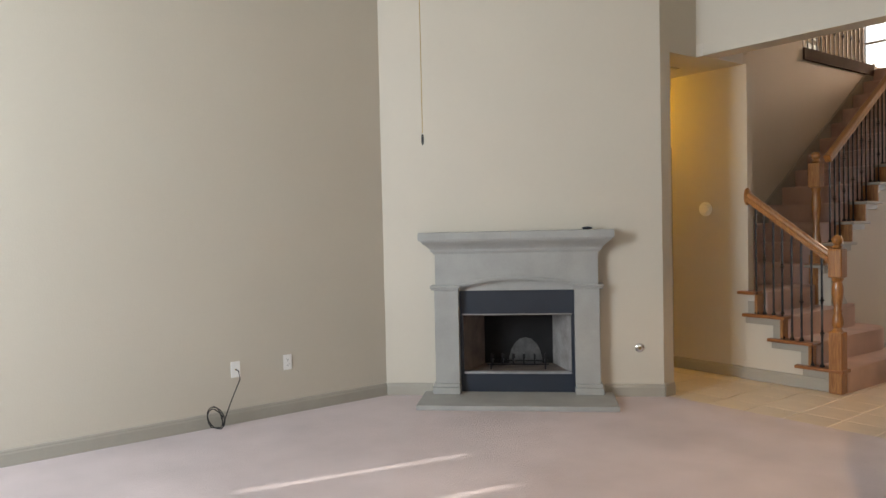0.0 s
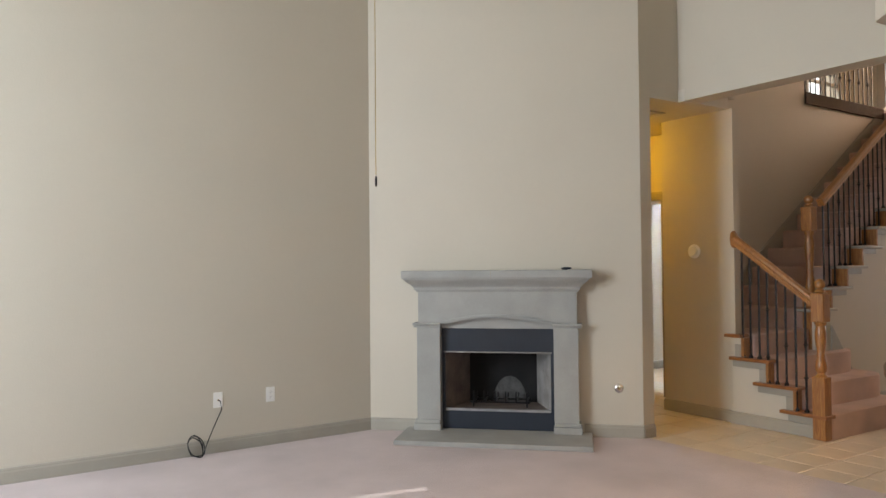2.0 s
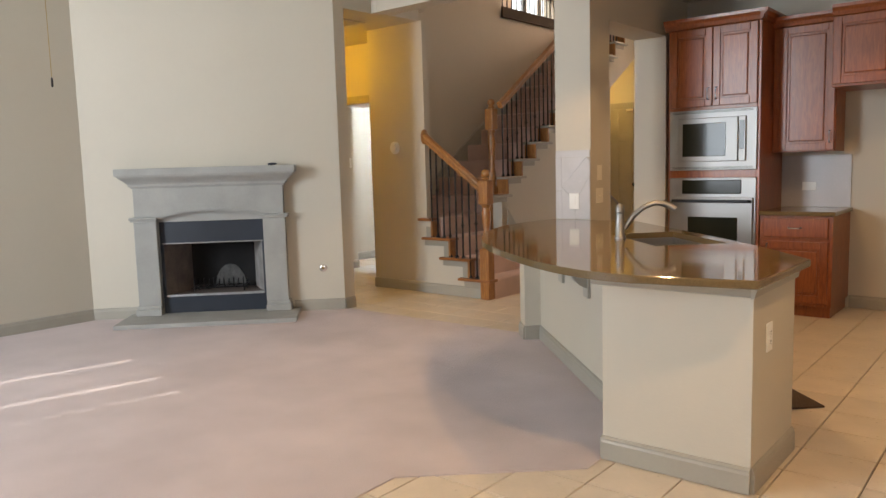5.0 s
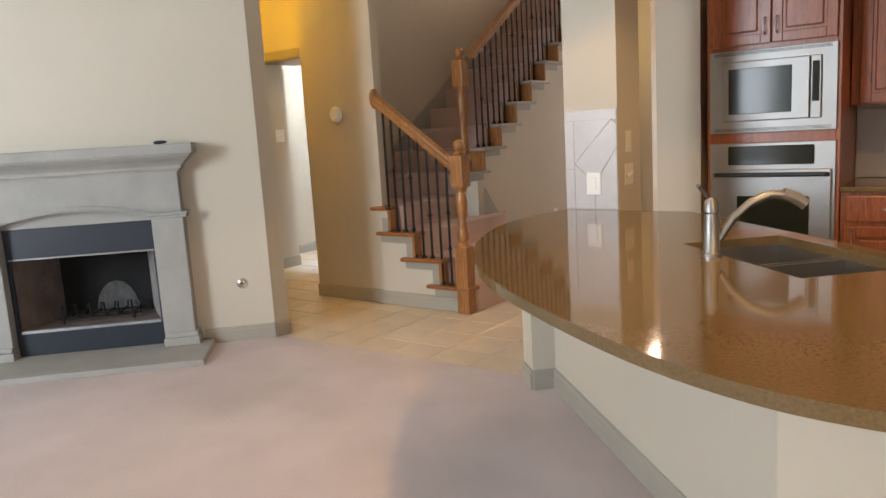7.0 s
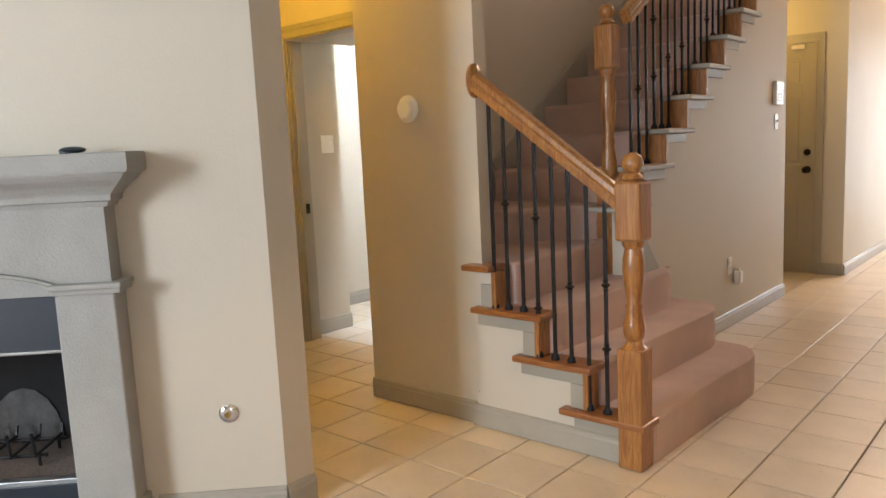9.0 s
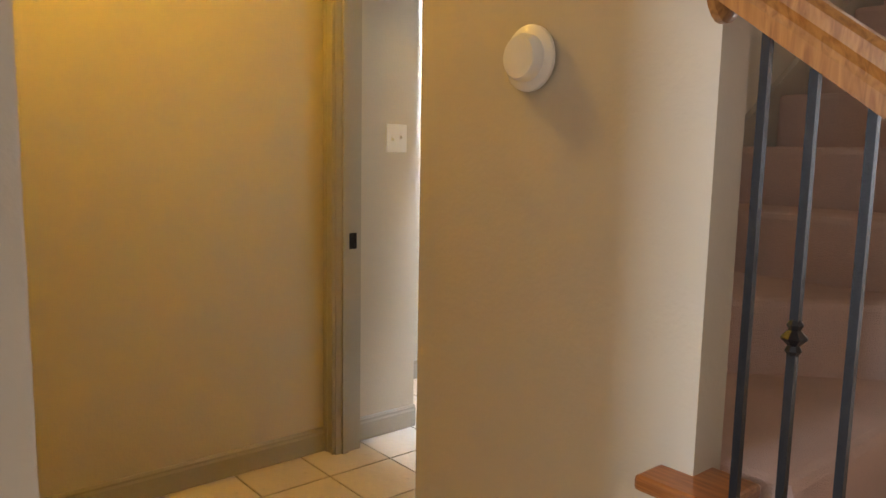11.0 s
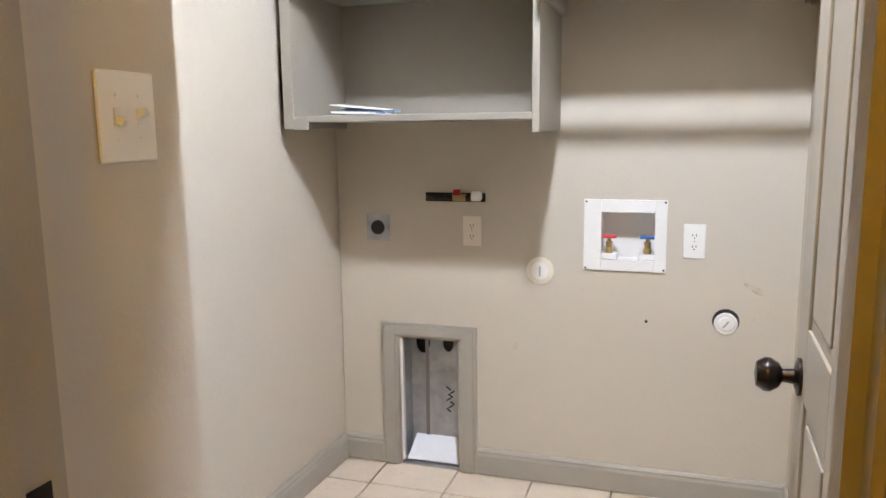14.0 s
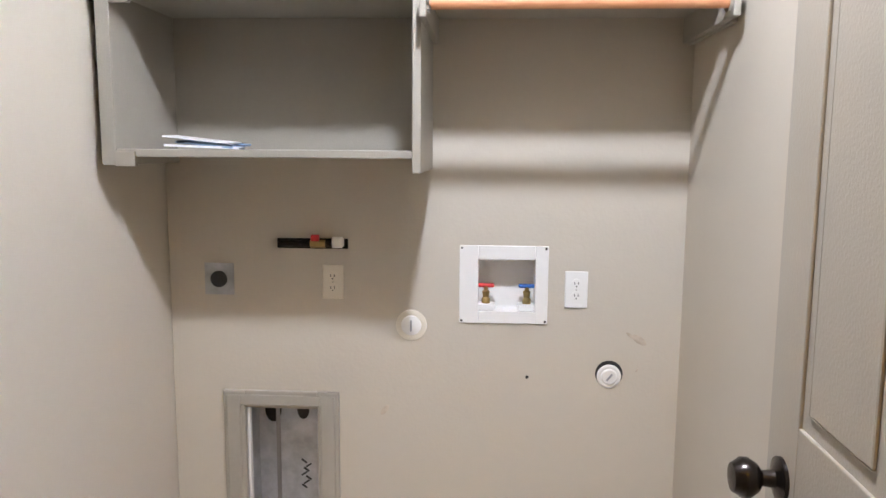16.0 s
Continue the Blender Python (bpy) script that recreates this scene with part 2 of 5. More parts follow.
# ---- shell: floors, walls, ceilings ----
WX, LR_Z, HALL_Z = -5.23, 5.4, 2.80
C0 = (-5.23, 3.64)                    # corner of the west wall and the diagonal chimney wall
C1 = (-3.61, 5.26)                    # free end of the chimney wall

structure("ground", prism([(-400, -400), (400, -400), (400, 400), (-400, 400)], -0.60, -0.50), GRASS, "lawn around the house", "ground")
carpet_line = [(-5.23, -2.6), (-0.58, -2.6), (-0.58, 1.2), (-0.58, 2.3), (-0.59, 2.71), (0.03, 3.27), (0.03, 3.42), (0.03, 3.74), (-1.42, 5.21), (-1.60, 5.30), (-3.61, 5.30), (-5.23, 3.68)]
structure("floor", prism([(-6.6, -3), (4.2, -3), (4.2, 14.4), (-6.6, 14.4)], -0.2, -0.012), GROUT, "tile grout bed over the whole ground floor", "floor")
structure("carpet_floor", prism(carpet_line, -0.012, 0.006), CARPET, "pinkish beige cut-pile carpet of the living room", "carpet")

structure("wall_west", box(WX - 0.15, WX, -2.75, 3.64, 0, LR_Z), WALL, "cream painted two-storey living room wall", "wall")
FM = Matrix(((math.sqrt(0.5), math.sqrt(0.5), 0, C0[0]), (math.sqrt(0.5), -math.sqrt(0.5), 0, C0[1]), (0, 0, 1, 0), (0, 0, 0, 1)))   # along the chimney wall, out of it, up


def fp(bm):
    bm.transform(FM)
    bmesh.ops.reverse_faces(bm, faces=bm.faces)
    return bm


FC = 1.11                             # middle of the fireplace along the wall
for a in ((-0.10, FC - 0.45, 0, LR_Z), (FC + 0.45, 2.20, 0, LR_Z), (FC - 0.45, FC + 0.45, 0.72, LR_Z), (FC - 0.45, FC + 0.45, 0, 0.18)):
    structure("wall_chimney", fp(box(a[0], a[1], -0.13, 0, a[2], a[3])), WALL, "cream painted diagonal wall behind the fireplace", "wall")
structure("wall_chimney_end", prism([(C1[0] - 0.0643, C1[1] - 0.0643), C1, (C1[0], C1[1] + 0.13), (C1[0] - 0.12, C1[1] + 0.13), (C1[0] - 0.1563, C1[1] + 0.0277)], 0, LR_Z), WALL, "cream painted end of the chimney wall", "wall")
structure("roof", box(-7.0, 4.2, -3.2, 14.7, 5.56, 5.7), CEIL, "roof over the house", "roof")
for y0, y1, z0, z1 in ((3.40, 12.4, -0.2, 5.56), (12.4, 14.0, -0.2, 3.95), (12.4, 14.0, 5.2, 5.56), (14.0, 14.4, -0.2, 5.56)):
    structure("wall_outer_west", box(-6.75, -6.62, y0, y1, z0, z1), WALL, "outer wall of the house", "wall")
structure("wall_outer_corner", box(-6.75, -5.38, 3.40, 3.55, -0.2, 5.56), WALL, "outer wall of the house", "wall")
# south wall with a wide window opening
structure("wall_south", prism([(-5.4, -2.75), (4.0, -2.75), (4.0, -2.6), (-5.4, -2.6)], 0, 0.5), WALL, "cream painted wall below the living room windows", "wall")
structure("wall_south_top", box(-5.4, 4.0, -2.75, -2.6, 4.1, LR_Z), WALL, "cream painted wall above the living room windows", "wall")
structure("wall_south_left", box(-5.4, -5.0, -2.75, -2.6, 0.5, 4.1), WALL, "cream painted wall beside the living room windows", "wall")
structure("wall_south_right", box(-1.2, 4.0, -2.75, -2.6, 0.5, 4.1), WALL, "cream painted wall beside the living room windows", "wall")
# unseen masks added in the opening; their slits let the sun through as stripes
for x0, x1 in ((-5.0, -4.902), (-4.838, -4.272), (-4.208, -3.855), (-3.809, -1.2)):
    structure("window_mask", box(x0, x1, -2.70, -2.685, 0.5, 4.1), WINDOW_MASK, "unseen window mask, added to block and shape daylight", "window shade")
# more added blocks across the slits trim and dash the sun stripes
for x, half, spans in ((-4.87, 0.05, ((0.5, 1.66), (1.71, 1.76), (1.83, 1.86), (1.98, 2.04), (2.68, 4.1))), (-4.24, 0.05, ((0.5, 1.78), (1.81, 1.83), (1.87, 1.90), (1.94, 2.13), (2.62, 4.1))), (-3.832, 0.05, ((0.5, 2.16), (2.20, 2.23), (2.27, 2.31), (2.36, 2.40), (2.46, 2.49), (2.57, 4.1)))):
    for z0, z1 in spans:
        structure("window_mask", box(x - half, x + half, -2.72, -2.705, z0, z1), WINDOW_MASK, "unseen window mask, added to block and shape daylight", "window shade")
# east wall of the breakfast room, with its window
structure("wall_east", box(3.6, 3.75, -2.75, 8.0, 0, 0.6), WALL, "cream painted breakfast room wall below the window", "wall")
structure("wall_east_top", box(3.6, 3.75, -2.75, 8.0, 2.6, 2.84), WALL, "cream painted breakfast room wall above the window", "wall")
structure("wall_east_left", box(3.6, 3.75, -2.75, -1.6, 0.6, 2.6), WALL, "cream painted breakfast room wall", "wall")
structure("wall_east_right", box(3.6, 3.75, 0.8, 8.0, 0.6, 2.6), WALL, "cream painted breakfast room wall", "wall")
# unseen mask added to close the opening behind the east area light
structure("window_mask", box(3.64, 3.66, -1.6, 0.8, 0.6, 2.6), WINDOW_MASK, "unseen window mask, added to block and shape daylight", "window shade")

# header over the wide opening to the stair hall
structure("wall_header", box(-3.61, -1.25, 5.76, 5.90, HALL_Z, LR_Z), WALL, "cream painted wall above the wide opening", "wall")
structure("wall_hall_upper", box(-3.75, -3.61, 5.26 + 0.13, 5.90, HALL_Z, LR_Z), WALL, "cream painted upper wall above the hall", "wall")
# column between opening and kitchen, and the kitchen passage wall
structure("wall_column", box(-1.57, -1.26, 5.72, 6.04, 0, HALL_Z), WALL, "cream painted column beside the counter", "column")
structure("wall_passage_header", box(-1.57, -1.26, 6.04, 7.16, 2.44, HALL_Z), WALL, "cream painted wall above the kitchen passage", "wall")
structure("wall_passage", box(-1.57, -1.26, 7.16, 7.78, 0, HALL_Z), WALL, "cream painted wall beside the oven tower", "wall")
structure("wall_kitchen_north", box(-1.57, 3.75, 7.66, 7.80, 0, HALL_Z), WALL, "cream painted kitchen wall", "wall")
structure("wall_foyer_east", box(-1.57, -1.43, 7.78, 14.4, 0, LR_Z), WALL, "cream painted foyer wall", "wall")
# kitchen bulkhead: its corner hangs over the counter
structure("ceiling_kitchen", prism([(-1.60, 5.76), (-1.62, 4.97), (-0.35, 3.70), (-0.35, -2.75), (3.75, -2.75), (3.75, 7.8), (-1.26, 7.8), (-1.26, 5.76)], HALL_Z, HALL_Z + 0.12), CEIL, "cream kitchen ceiling", "ceiling")
structure("wall_kitchen_upper", prism([(-1.60, 5.76), (-1.62, 4.97), (-0.35, 3.70), (-0.35, -2.75), (-0.23, -2.75), (-0.23, 3.75), (-1.48, 5.0), (-1.46, 5.76)], HALL_Z + 0.12, LR_Z), WALL, "cream painted upper wall over the kitchen edge", "wall")
structure("ceiling_living", box(-5.4, -0.2, -2.75, 5.9, LR_Z, LR_Z + 0.12), CEIL, "high cream living room ceiling", "ceiling")

# stair hall
BX = -4.25                            # face of the wall behind the stair
structure("wall_stair", box(-4.30, BX, 6.40, 13.9, 0, 3.24), WALL, "cream painted wall behind the stair", "wall")
structure("wall_stair_upper", box(-4.30, BX, 5.90, 8.86, 3.24, LR_Z), WALL, "cream painted upper wall behind the stair", "wall")
structure("wall_stair_end", box(-4.297, -3.52, 6.38, 6.47, 0, HALL_Z), WALL, "cream painted wall end at the foot of the stair", "wall")
structure("wall_stair_lintel", box(-4.25, -3.545, 6.38, 6.47, HALL_Z + 0.1, LR_Z), WALL, "cream painted bulkhead over the hall", "wall")
structure("ceiling_hall", prism([(-5.76, 3.9), (-5.16, 3.9), (-3.70, 5.36), (-3.612, 5.39), (-3.612, 5.756), (-3.545, 5.756), (-3.545, 6.37), (-4.33, 6.37), (-4.33, 6.95), (-5.76, 6.95)], HALL_Z - 0.004, HALL_Z + 0.1), CEIL, "cream hall ceiling", "ceiling")
structure("wall_foyer_south_upper", box(-3.61, -1.43, 5.90, 5.96, HALL_Z, LR_Z), WALL, "cream painted foyer side of the header wall", "wall")
structure("ceiling_foyer", box(-6.6, -1.4, 5.9, 14.4, LR_Z, LR_Z + 0.1), CEIL, "high cream foyer ceiling", "ceiling")
for y0, y1, z0, z1 in ((5.9, 12.4, 3.3, LR_Z), (12.4, 14.0, 3.3, 3.95), (12.4, 14.0, 5.2, LR_Z), (14.0, 14.2, 3.3, LR_Z)):
    structure("wall_gallery_back", box(-6.6, -6.45, y0, y1, z0, z1), WALL, "cream painted upstairs gallery wall", "wall")
side = thing("window_2", "bright bluish window in the upstairs gallery wall", "window", kind="structure")
for y in (12.43, 12.93, 13.45, 13.97):
    part("window_frame", box(-6.56, -6.48, y - 0.03, y + 0.03, 3.95, 5.2, 0.005), TRIM, side)
for z in (3.98, 4.58, 5.17):
    part("window_frame", box(-6.555, -6.485, 12.46, 13.94, z - 0.025, z + 0.025, 0.005), TRIM, side)
side_pane = part("pane", box(-6.585, -6.58, 12.4, 14.0, 3.95, 5.2), GLASS, side)
side_pane.visible_shadow = False
structure("wall_gallery_south", box(-6.6, -4.30, 8.70, 8.86, 3.4, LR_Z), WALL, "cream painted upstairs wall", "wall")
structure("floor_gallery", box(-6.5, -4.255, 8.86, 13.9, 3.24, 3.40), WALL, "upstairs gallery floor edge", "floor")
structure("trim_gallery", box(-4.25, -4.222, 8.86, 10.7, 3.26, 3.40, 0.004), MATTING, "dark brown board along the gallery edge", "trim")
# wall under the upper flight, rising with it


def side_wall(name, x0, x1, outline, mat, label, category):
    """A wall along y whose outline is given in (y, z)."""
    bm = bmesh.new()
    a, b = [bm.verts.new((x0, y, z)) for y, z in outline], [bm.verts.new((x1, y, z)) for y, z in outline]
    n = len(outline)
    bm.faces.new(a), bm.faces.new(b[::-1])
    for i in range(n):
        bm.faces.new((a[i], a[(i + 1) % n], b[(i + 1) % n], b[i]))
    return structure(name, bm, mat, label, category)


RISE, GO, Y6 = 0.197, 0.295, 7.47      # rise, going, and the first riser of the upper flight
TOP_Y = Y6 + GO * 11 + 0.35
stepline = [(7.36, 0.0), (7.36, RISE * 5 - 0.04)]
for k in range(6, 18):
    y = Y6 + GO * (k - 6)
    stepline += [(y, RISE * (k - 1) - 0.04), (y, RISE * k - 0.04)]
stepline += [(TOP_Y, RISE * 17 - 0.04), (TOP_Y, 2.97), (10.0, 2.32), (10.0, 0.0)]
side_wall("wall_under_stair", -3.37, -3.25, stepline, WALL, "cream painted wall under the upper stair flight", "wall")
structure("wall_recess_back", box(-4.25, -3.06, 11.10, 11.24, 0, 3.2), WALL, "cream painted wall around the side door", "wall")
structure("ceiling_stair", prism([(-4.249, 0), (-3.371, 0), (-3.371, 1.32), (-4.249, 1.32)], 0, 0.04), CEIL, "cream sloping ceiling under the stair", "ceiling").matrix_world = pose(0, 9.96, 2.29, math.degrees(math.atan2(0.65, 1.07)))
structure("wall_recess_side", box(-4.25, -3.37, 9.90, 10.0, 0, 2.25), WALL, "cream painted wall under the stair", "wall")
structure("wall_foyer_west", box(-3.20, -3.06, 11.24, 14.4, 0, 3.2), WALL, "cream painted foyer wall", "wall")
structure("floor_landing", box(-4.25, -3.06, TOP_Y, 14.0, 3.201, 3.35), WALL, "upstairs landing floor", "floor")
# north wall: upper window and glazed entry
structure("wall_north", box(-6.6, -1.4, 14.2, 14.4, 2.3, 3.9), WALL, "cream painted foyer wall below the upper window", "wall")
structure("wall_north_top", box(-6.6, -1.4, 14.2, 14.4, 5.32, LR_Z), WALL, "cream painted foyer wall above the upper window", "wall")
structure("wall_north_right", box(-1.7, -1.4, 14.2, 14.4, 0, 5.32), WALL, "cream painted foyer wall", "wall")
structure("wall_north_low", box(-6.6, -2.6, 14.2, 14.4, 0, 2.3), WALL, "cream painted foyer wall", "wall")
win = thing("window_1", "tall bright upstairs windows with pale frames", "window", kind="structure")
for x, w in ((-5.86, 0.07), (-5.135, 0.085), (-4.38, 0.075), (-3.62, 0.085), (-2.86, 0.085), (-2.10, 0.085), (-1.74, 0.04)):
    part("window_frame", box(x - w, x + w, 14.15, 14.25, 3.9, 5.32, 0.006), TRIM, win)
for z, w in ((3.93, 0.035), (4.45, 0.018), (5.29, 0.03)):
    part("window_frame", box(-5.79, -1.78, 14.18, 14.24, z - w, z + w, 0.006), TRIM, win)
pane = part("pane", box(-5.86, -1.72, 14.26, 14.266, 3.93, 5.3), GLASS, win)
pane.visible_shadow = False
structure("wall_north_left", box(-6.6, -5.93, 14.2, 14.4, 3.9, 5.32), WALL, "cream painted upstairs wall beside the window", "wall")
structure("backdrop", box(-60, 60, 58, 58.2, -0.5, 40), HAZE, "bright hazy sky beyond the upper windows", "sky")

# hall and laundry
structure("wall_hall_end", box(-5.785, -5.645, 3.9, 7.42, 0, HALL_Z), WALL, "cream painted wall at the end of the hall", "wall")
structure("wall_laundry_jog", box(-6.40, -5.785, 7.29, 7.42, 0, HALL_Z), WALL, "cream painted laundry wall", "wall")
structure("wall_door", box(-5.645, -5.572, 6.93, 7.05, 0, HALL_Z), WALL, "cream painted wall beside the laundry door", "wall")
structure("wall_door_right", box(-4.75, -4.30, 6.93, 7.05, 0, HALL_Z), WALL, "cream painted wall beside the laundry door", "wall")
structure("wall_door_top", box(-5.572, -4.75, 6.93, 7.05, 2.10, HALL_Z), WALL, "cream painted wall above the laundry door", "wall")
# unseen block, added to shade the switch wall and hall from the laundry lamp
structure("wall_laundry_light_block", box(-5.645, -4.486, 7.05, 7.60, 2.12, HALL_Z), WALL, "unseen block added to keep the lamp off the doorway wall", "wall")
structure("wall_laundry_left", prism([(-6.266, 7.42), (-6.191, 9.22), (-6.376, 9.22), (-6.376, 7.42)], 0, HALL_Z), WALL, "cream painted laundry wall", "wall")
LY = 9.127
structure("wall_laundry_right", box(-4.486, -4.356, 7.05, 9.24, 0, HALL_Z), WALL, "cream painted laundry wall", "wall")
# far wall around the recessed dryer box and the washer box
for x0, x1, z0, z1 in ((-6.191, -5.941, 0, HALL_Z), (-5.941, -5.681, 0.545, HALL_Z), (-5.681, -5.151, 0, HALL_Z), (-5.151, -4.961, 0, 0.89), (-5.151, -4.961, 1.07, HALL_Z), (-4.961, -4.486, 0, HALL_Z)):
    structure("wall_laundry_far", box(x0, x1, LY, LY + 0.03, z0, z1), WALL, "cream painted laundry wall with utility boxes", "wall")
structure("wall_laundry_backing", box(-6.4, -4.38, LY + 0.15, LY + 0.2, 0, HALL_Z), WALL, "backing of the laundry wall", "wall")
structure("ceiling_laundry", box(-6.4, -4.38, 6.95, 9.24, HALL_Z, HALL_Z + 0.1), CEIL, "cream laundry ceiling", "ceiling")
structure("wall_hall_south", box(-5.76, -5.10, 4.0, 4.12, 0, HALL_Z), WALL, "cream painted wall closing the hall", "wall")

# half wall of the counter
d = 1 / math.sqrt(2)
HW = 0.84
structure("wall_counter", prism([(-1.42, 5.22), (0.03, 3.77), (0.60, 3.77), (0.60, 3.99), (0.12, 3.99), (-1.30, 5.40)], 0, HW), WALL, "cream painted half wall under the counter", "half wall")
structure("wall_counter_end", box(0.03, 0.67, 3.415, 4.0, 0, HW), WALL, "cream painted end block under the counter", "half wall")
px, py = -1.50, 5.13
structure("wall_counter_post", prism([(px, py), (px + 0.2 * d, py + 0.2 * d), (-1.38, 5.72), (-1.62, 5.72), (-1.62, 5.25)], 0, HW), WALL, "cream painted post under the counter", "post")

# baseboards and door casings
BASE = [(0, 0), (0.016, 0), (0.016, 0.078), (0.012, 0.088), (0.012, 0.096), (0.006, 0.104), (0, 0.106)]


def skirting(points, height=1.0, name="baseboard"):
    """Baseboard along the foot of a wall, walked with the wall on the left."""
    for a, b in zip(points, points[1:]):
        structure(name, sweep((*a, 0.004), (*b, 0.004), [(u, v * height) for u, v in BASE]), TRIM, "taupe painted baseboard", "baseboard")


skirting([(WX, -2.6), C0])
skirting([C0, (C0[0] + 0.40 * d, C0[1] + 0.40 * d)])
skirting([(C0[0] + 1.82 * d, C0[1] + 1.82 * d), C1, (C1[0], C1[1] + 0.13)])
skirting([(-5.645, 4.15), (-5.645, 6.91)])
skirting([(-4.30, 6.93), (-4.30, 6.38), (-3.56, 6.38)])
skirting([(-3.58, 6.36), (-2.795, 6.36)])
skirting([(-5.645, 7.06), (-5.645, 7.42), (-6.266, 7.42), (-6.191, LY), (-6.016, LY)])
skirting([(-5.616, LY), (-4.486, LY), (-4.486, 7.1)])
skirting([(-3.25, 7.75), (-3.25, 10.0)])
skirting([(-3.30, 11.10), (-3.06, 11.10), (-3.06, 14.2)])
skirting([(-1.62, 5.72), (-1.62, 5.25), (px, py), (px + 0.13 * d, py + 0.13 * d), (-1.40, 5.20)])
skirting([(-1.41, 5.21), (0.03, 3.77)])
skirting([(0.03, 3.77), (0.03, 3.415), (0.67, 3.415), (0.67, 4.0), (0.3, 4.0)])
skirting([(0.2, 7.66), (3.6, 7.66)])
skirting([(-4.68, 6.93), (-4.30, 6.93)])

# ---- living room ----
def fireplace(c):
    """Cast-stone surround and mantel about the centre c along the wall, with its black metal firebox."""
    f = thing("fireplace", "grey cast-stone fireplace with a moulded mantel and black firebox", "fireplace")
    part("hearth", fp(box(c - 0.775, c + 0.775, 0.0, 0.525, 0.004, 0.045, 0.008)), STONE, f, "low grey stone hearth slab")
    ow, pw = 0.47, 0.20
    for sgn in (-1, 1):
        a, b = sorted((c + sgn * ow, c + sgn * (ow + pw)))
        part("pilaster", fp(box(a, b, 0.0, 0.115, 0.13, 0.905, 0.006)), STONE, f)
        a2, b2 = sorted((c + sgn * (ow - 0.004), c + sgn * (ow + pw + 0.025)))
        bm = box(a2, b2, 0.0, 0.14, 0.045, 0.10, 0.005)
        box(a2 + 0.008, b2 - 0.008, 0.0, 0.128, 0.10, 0.132, 0.006, bm=bm)
        part("plinth", fp(bm), STONE, f)
        bm = box(a2, b2, 0.0, 0.128, 0.900, 0.918, 0.004, bm=None)
        box(a2 - 0.008, b2 + 0.008, 0.0, 0.14, 0.918, 0.938, 0.006, bm=bm)
        part("capital", fp(bm), STONE, f)
    # frieze with a flat arch cut into it, and the moulded arch band
    n = 16
    z_spring, z_crown = 0.912, 0.982

    def arch(u, lift=0.0):
        return z_spring + (z_crown - z_spring) * math.cos(u * math.pi / 2) ** 0.8 + lift
    bm = bmesh.new()
    us = [-1 + 2 * i / n for i in range(n + 1)]
    low = [(c + u * ow, arch(u)) for u in us]
    out = [(c - ow - pw + 0.01, 0.938), *[(c - ow, 0.938)], *low, (c + ow, 0.938), (c + ow + pw - 0.01, 0.938), (c + ow + pw - 0.01, 1.20), (c - ow - pw + 0.01, 1.20)]
    va = [bm.verts.new((s, 0.0, z)) for s, z in out]
    vb = [bm.verts.new((s, 0.10, z)) for s, z in out]
    bm.faces.new(va), bm.faces.new(vb[::-1])
    for i in range(len(out)):
        j = (i + 1) % len(out)
        bm.faces.new((va[i], va[j], vb[j], vb[i]))
    part("frieze", fp(bm), STONE, f)
    bm = bmesh.new()
    for u0, u1 in zip(us, us[1:]):
        for lo, hi, dep in ((0.0, 0.03, 0.118), (0.012, 0.02, 0.126)):
            q = [(c + u0 * ow, arch(u0, lo)), (c + u1 * ow, arch(u1, lo)), (c + u1 * ow, arch(u1, hi)), (c + u0 * ow, arch(u0, hi))]
            f0, f1 = [bm.verts.new((s, 0.09, z)) for s, z in q], [bm.verts.new((s, dep, z)) for s, z in q]
            bm.faces.new(f1)
            for i in range(4):
                bm.faces.new((f0[i], f0[(i + 1) % 4], f1[(i + 1) % 4], f1[i]))
    part("arch_moulding", fp(bm), STONE, f)
    # mantel: stepped and hollowed courses
    bm = bmesh.new()
    steps = [(1.195, 0.115, 0.668), (1.212, 0.122, 0.675), (1.216, 0.135, 0.688), (1.235, 0.138, 0.69), (1.245, 0.145, 0.70), (1.265, 0.165, 0.72), (1.285, 0.195, 0.745), (1.302, 0.212, 0.76), (1.308, 0.212, 0.762), (1.309, 0.225, 0.775), (1.318, 0.228, 0.78), (1.37, 0.228, 0.78), (1.376, 0.222, 0.774)]
    rings = []
    for z, dep, w in steps:
        dep, w = dep * 0.87, w + 0.004
        rings.append([bm.verts.new(p) for p in ((c - w, 0, z), (c - w, dep, z), (c + w, dep, z), (c + w, 0, z))])
    for a, b in zip(rings, rings[1:]):
        for i in range(3):
            bm.faces.new((a[i], a[i + 1], b[i + 1], b[i]))
        bm.faces.new((a[3], a[0], b[0], b[3]))
    bm.faces.new(rings[0][::-1]), bm.faces.new(rings[-1])
    part("mantel", fp(bm), STONE, f)
    part("mantel_joint", fp(box(c - 0.03, c - 0.028, 0.05, 0.2, 1.312, 1.372)), GROUT, f, "fine joint in the mantel")
    # firebox: black face, brick lined box behind
    z0, z1 = 0.045, 0.888
    part("hood_panel", fp(box(c - ow, c + ow, 0.01, 0.035, 0.69, 0.888, 0.004)), BLACK, f, "black metal hood panel")
    part("arch_infill", fp(box(c - ow, c + ow, 0.0, 0.05, 0.889, 1.0)), STONE, f)
    part("lower_panel", fp(box(c - ow, c + ow, 0.01, 0.035, z0, 0.195, 0.004)), BLACK, f, "black metal louvre panel")
    for sgn in (-1, 1):
        a, b = sorted((c + sgn * (ow - 0.028), c + sgn * ow))
        part("side_strip", fp(box(a, b, 0.01, 0.035, 0.195, 0.69, 0.003)), BLACK, f)
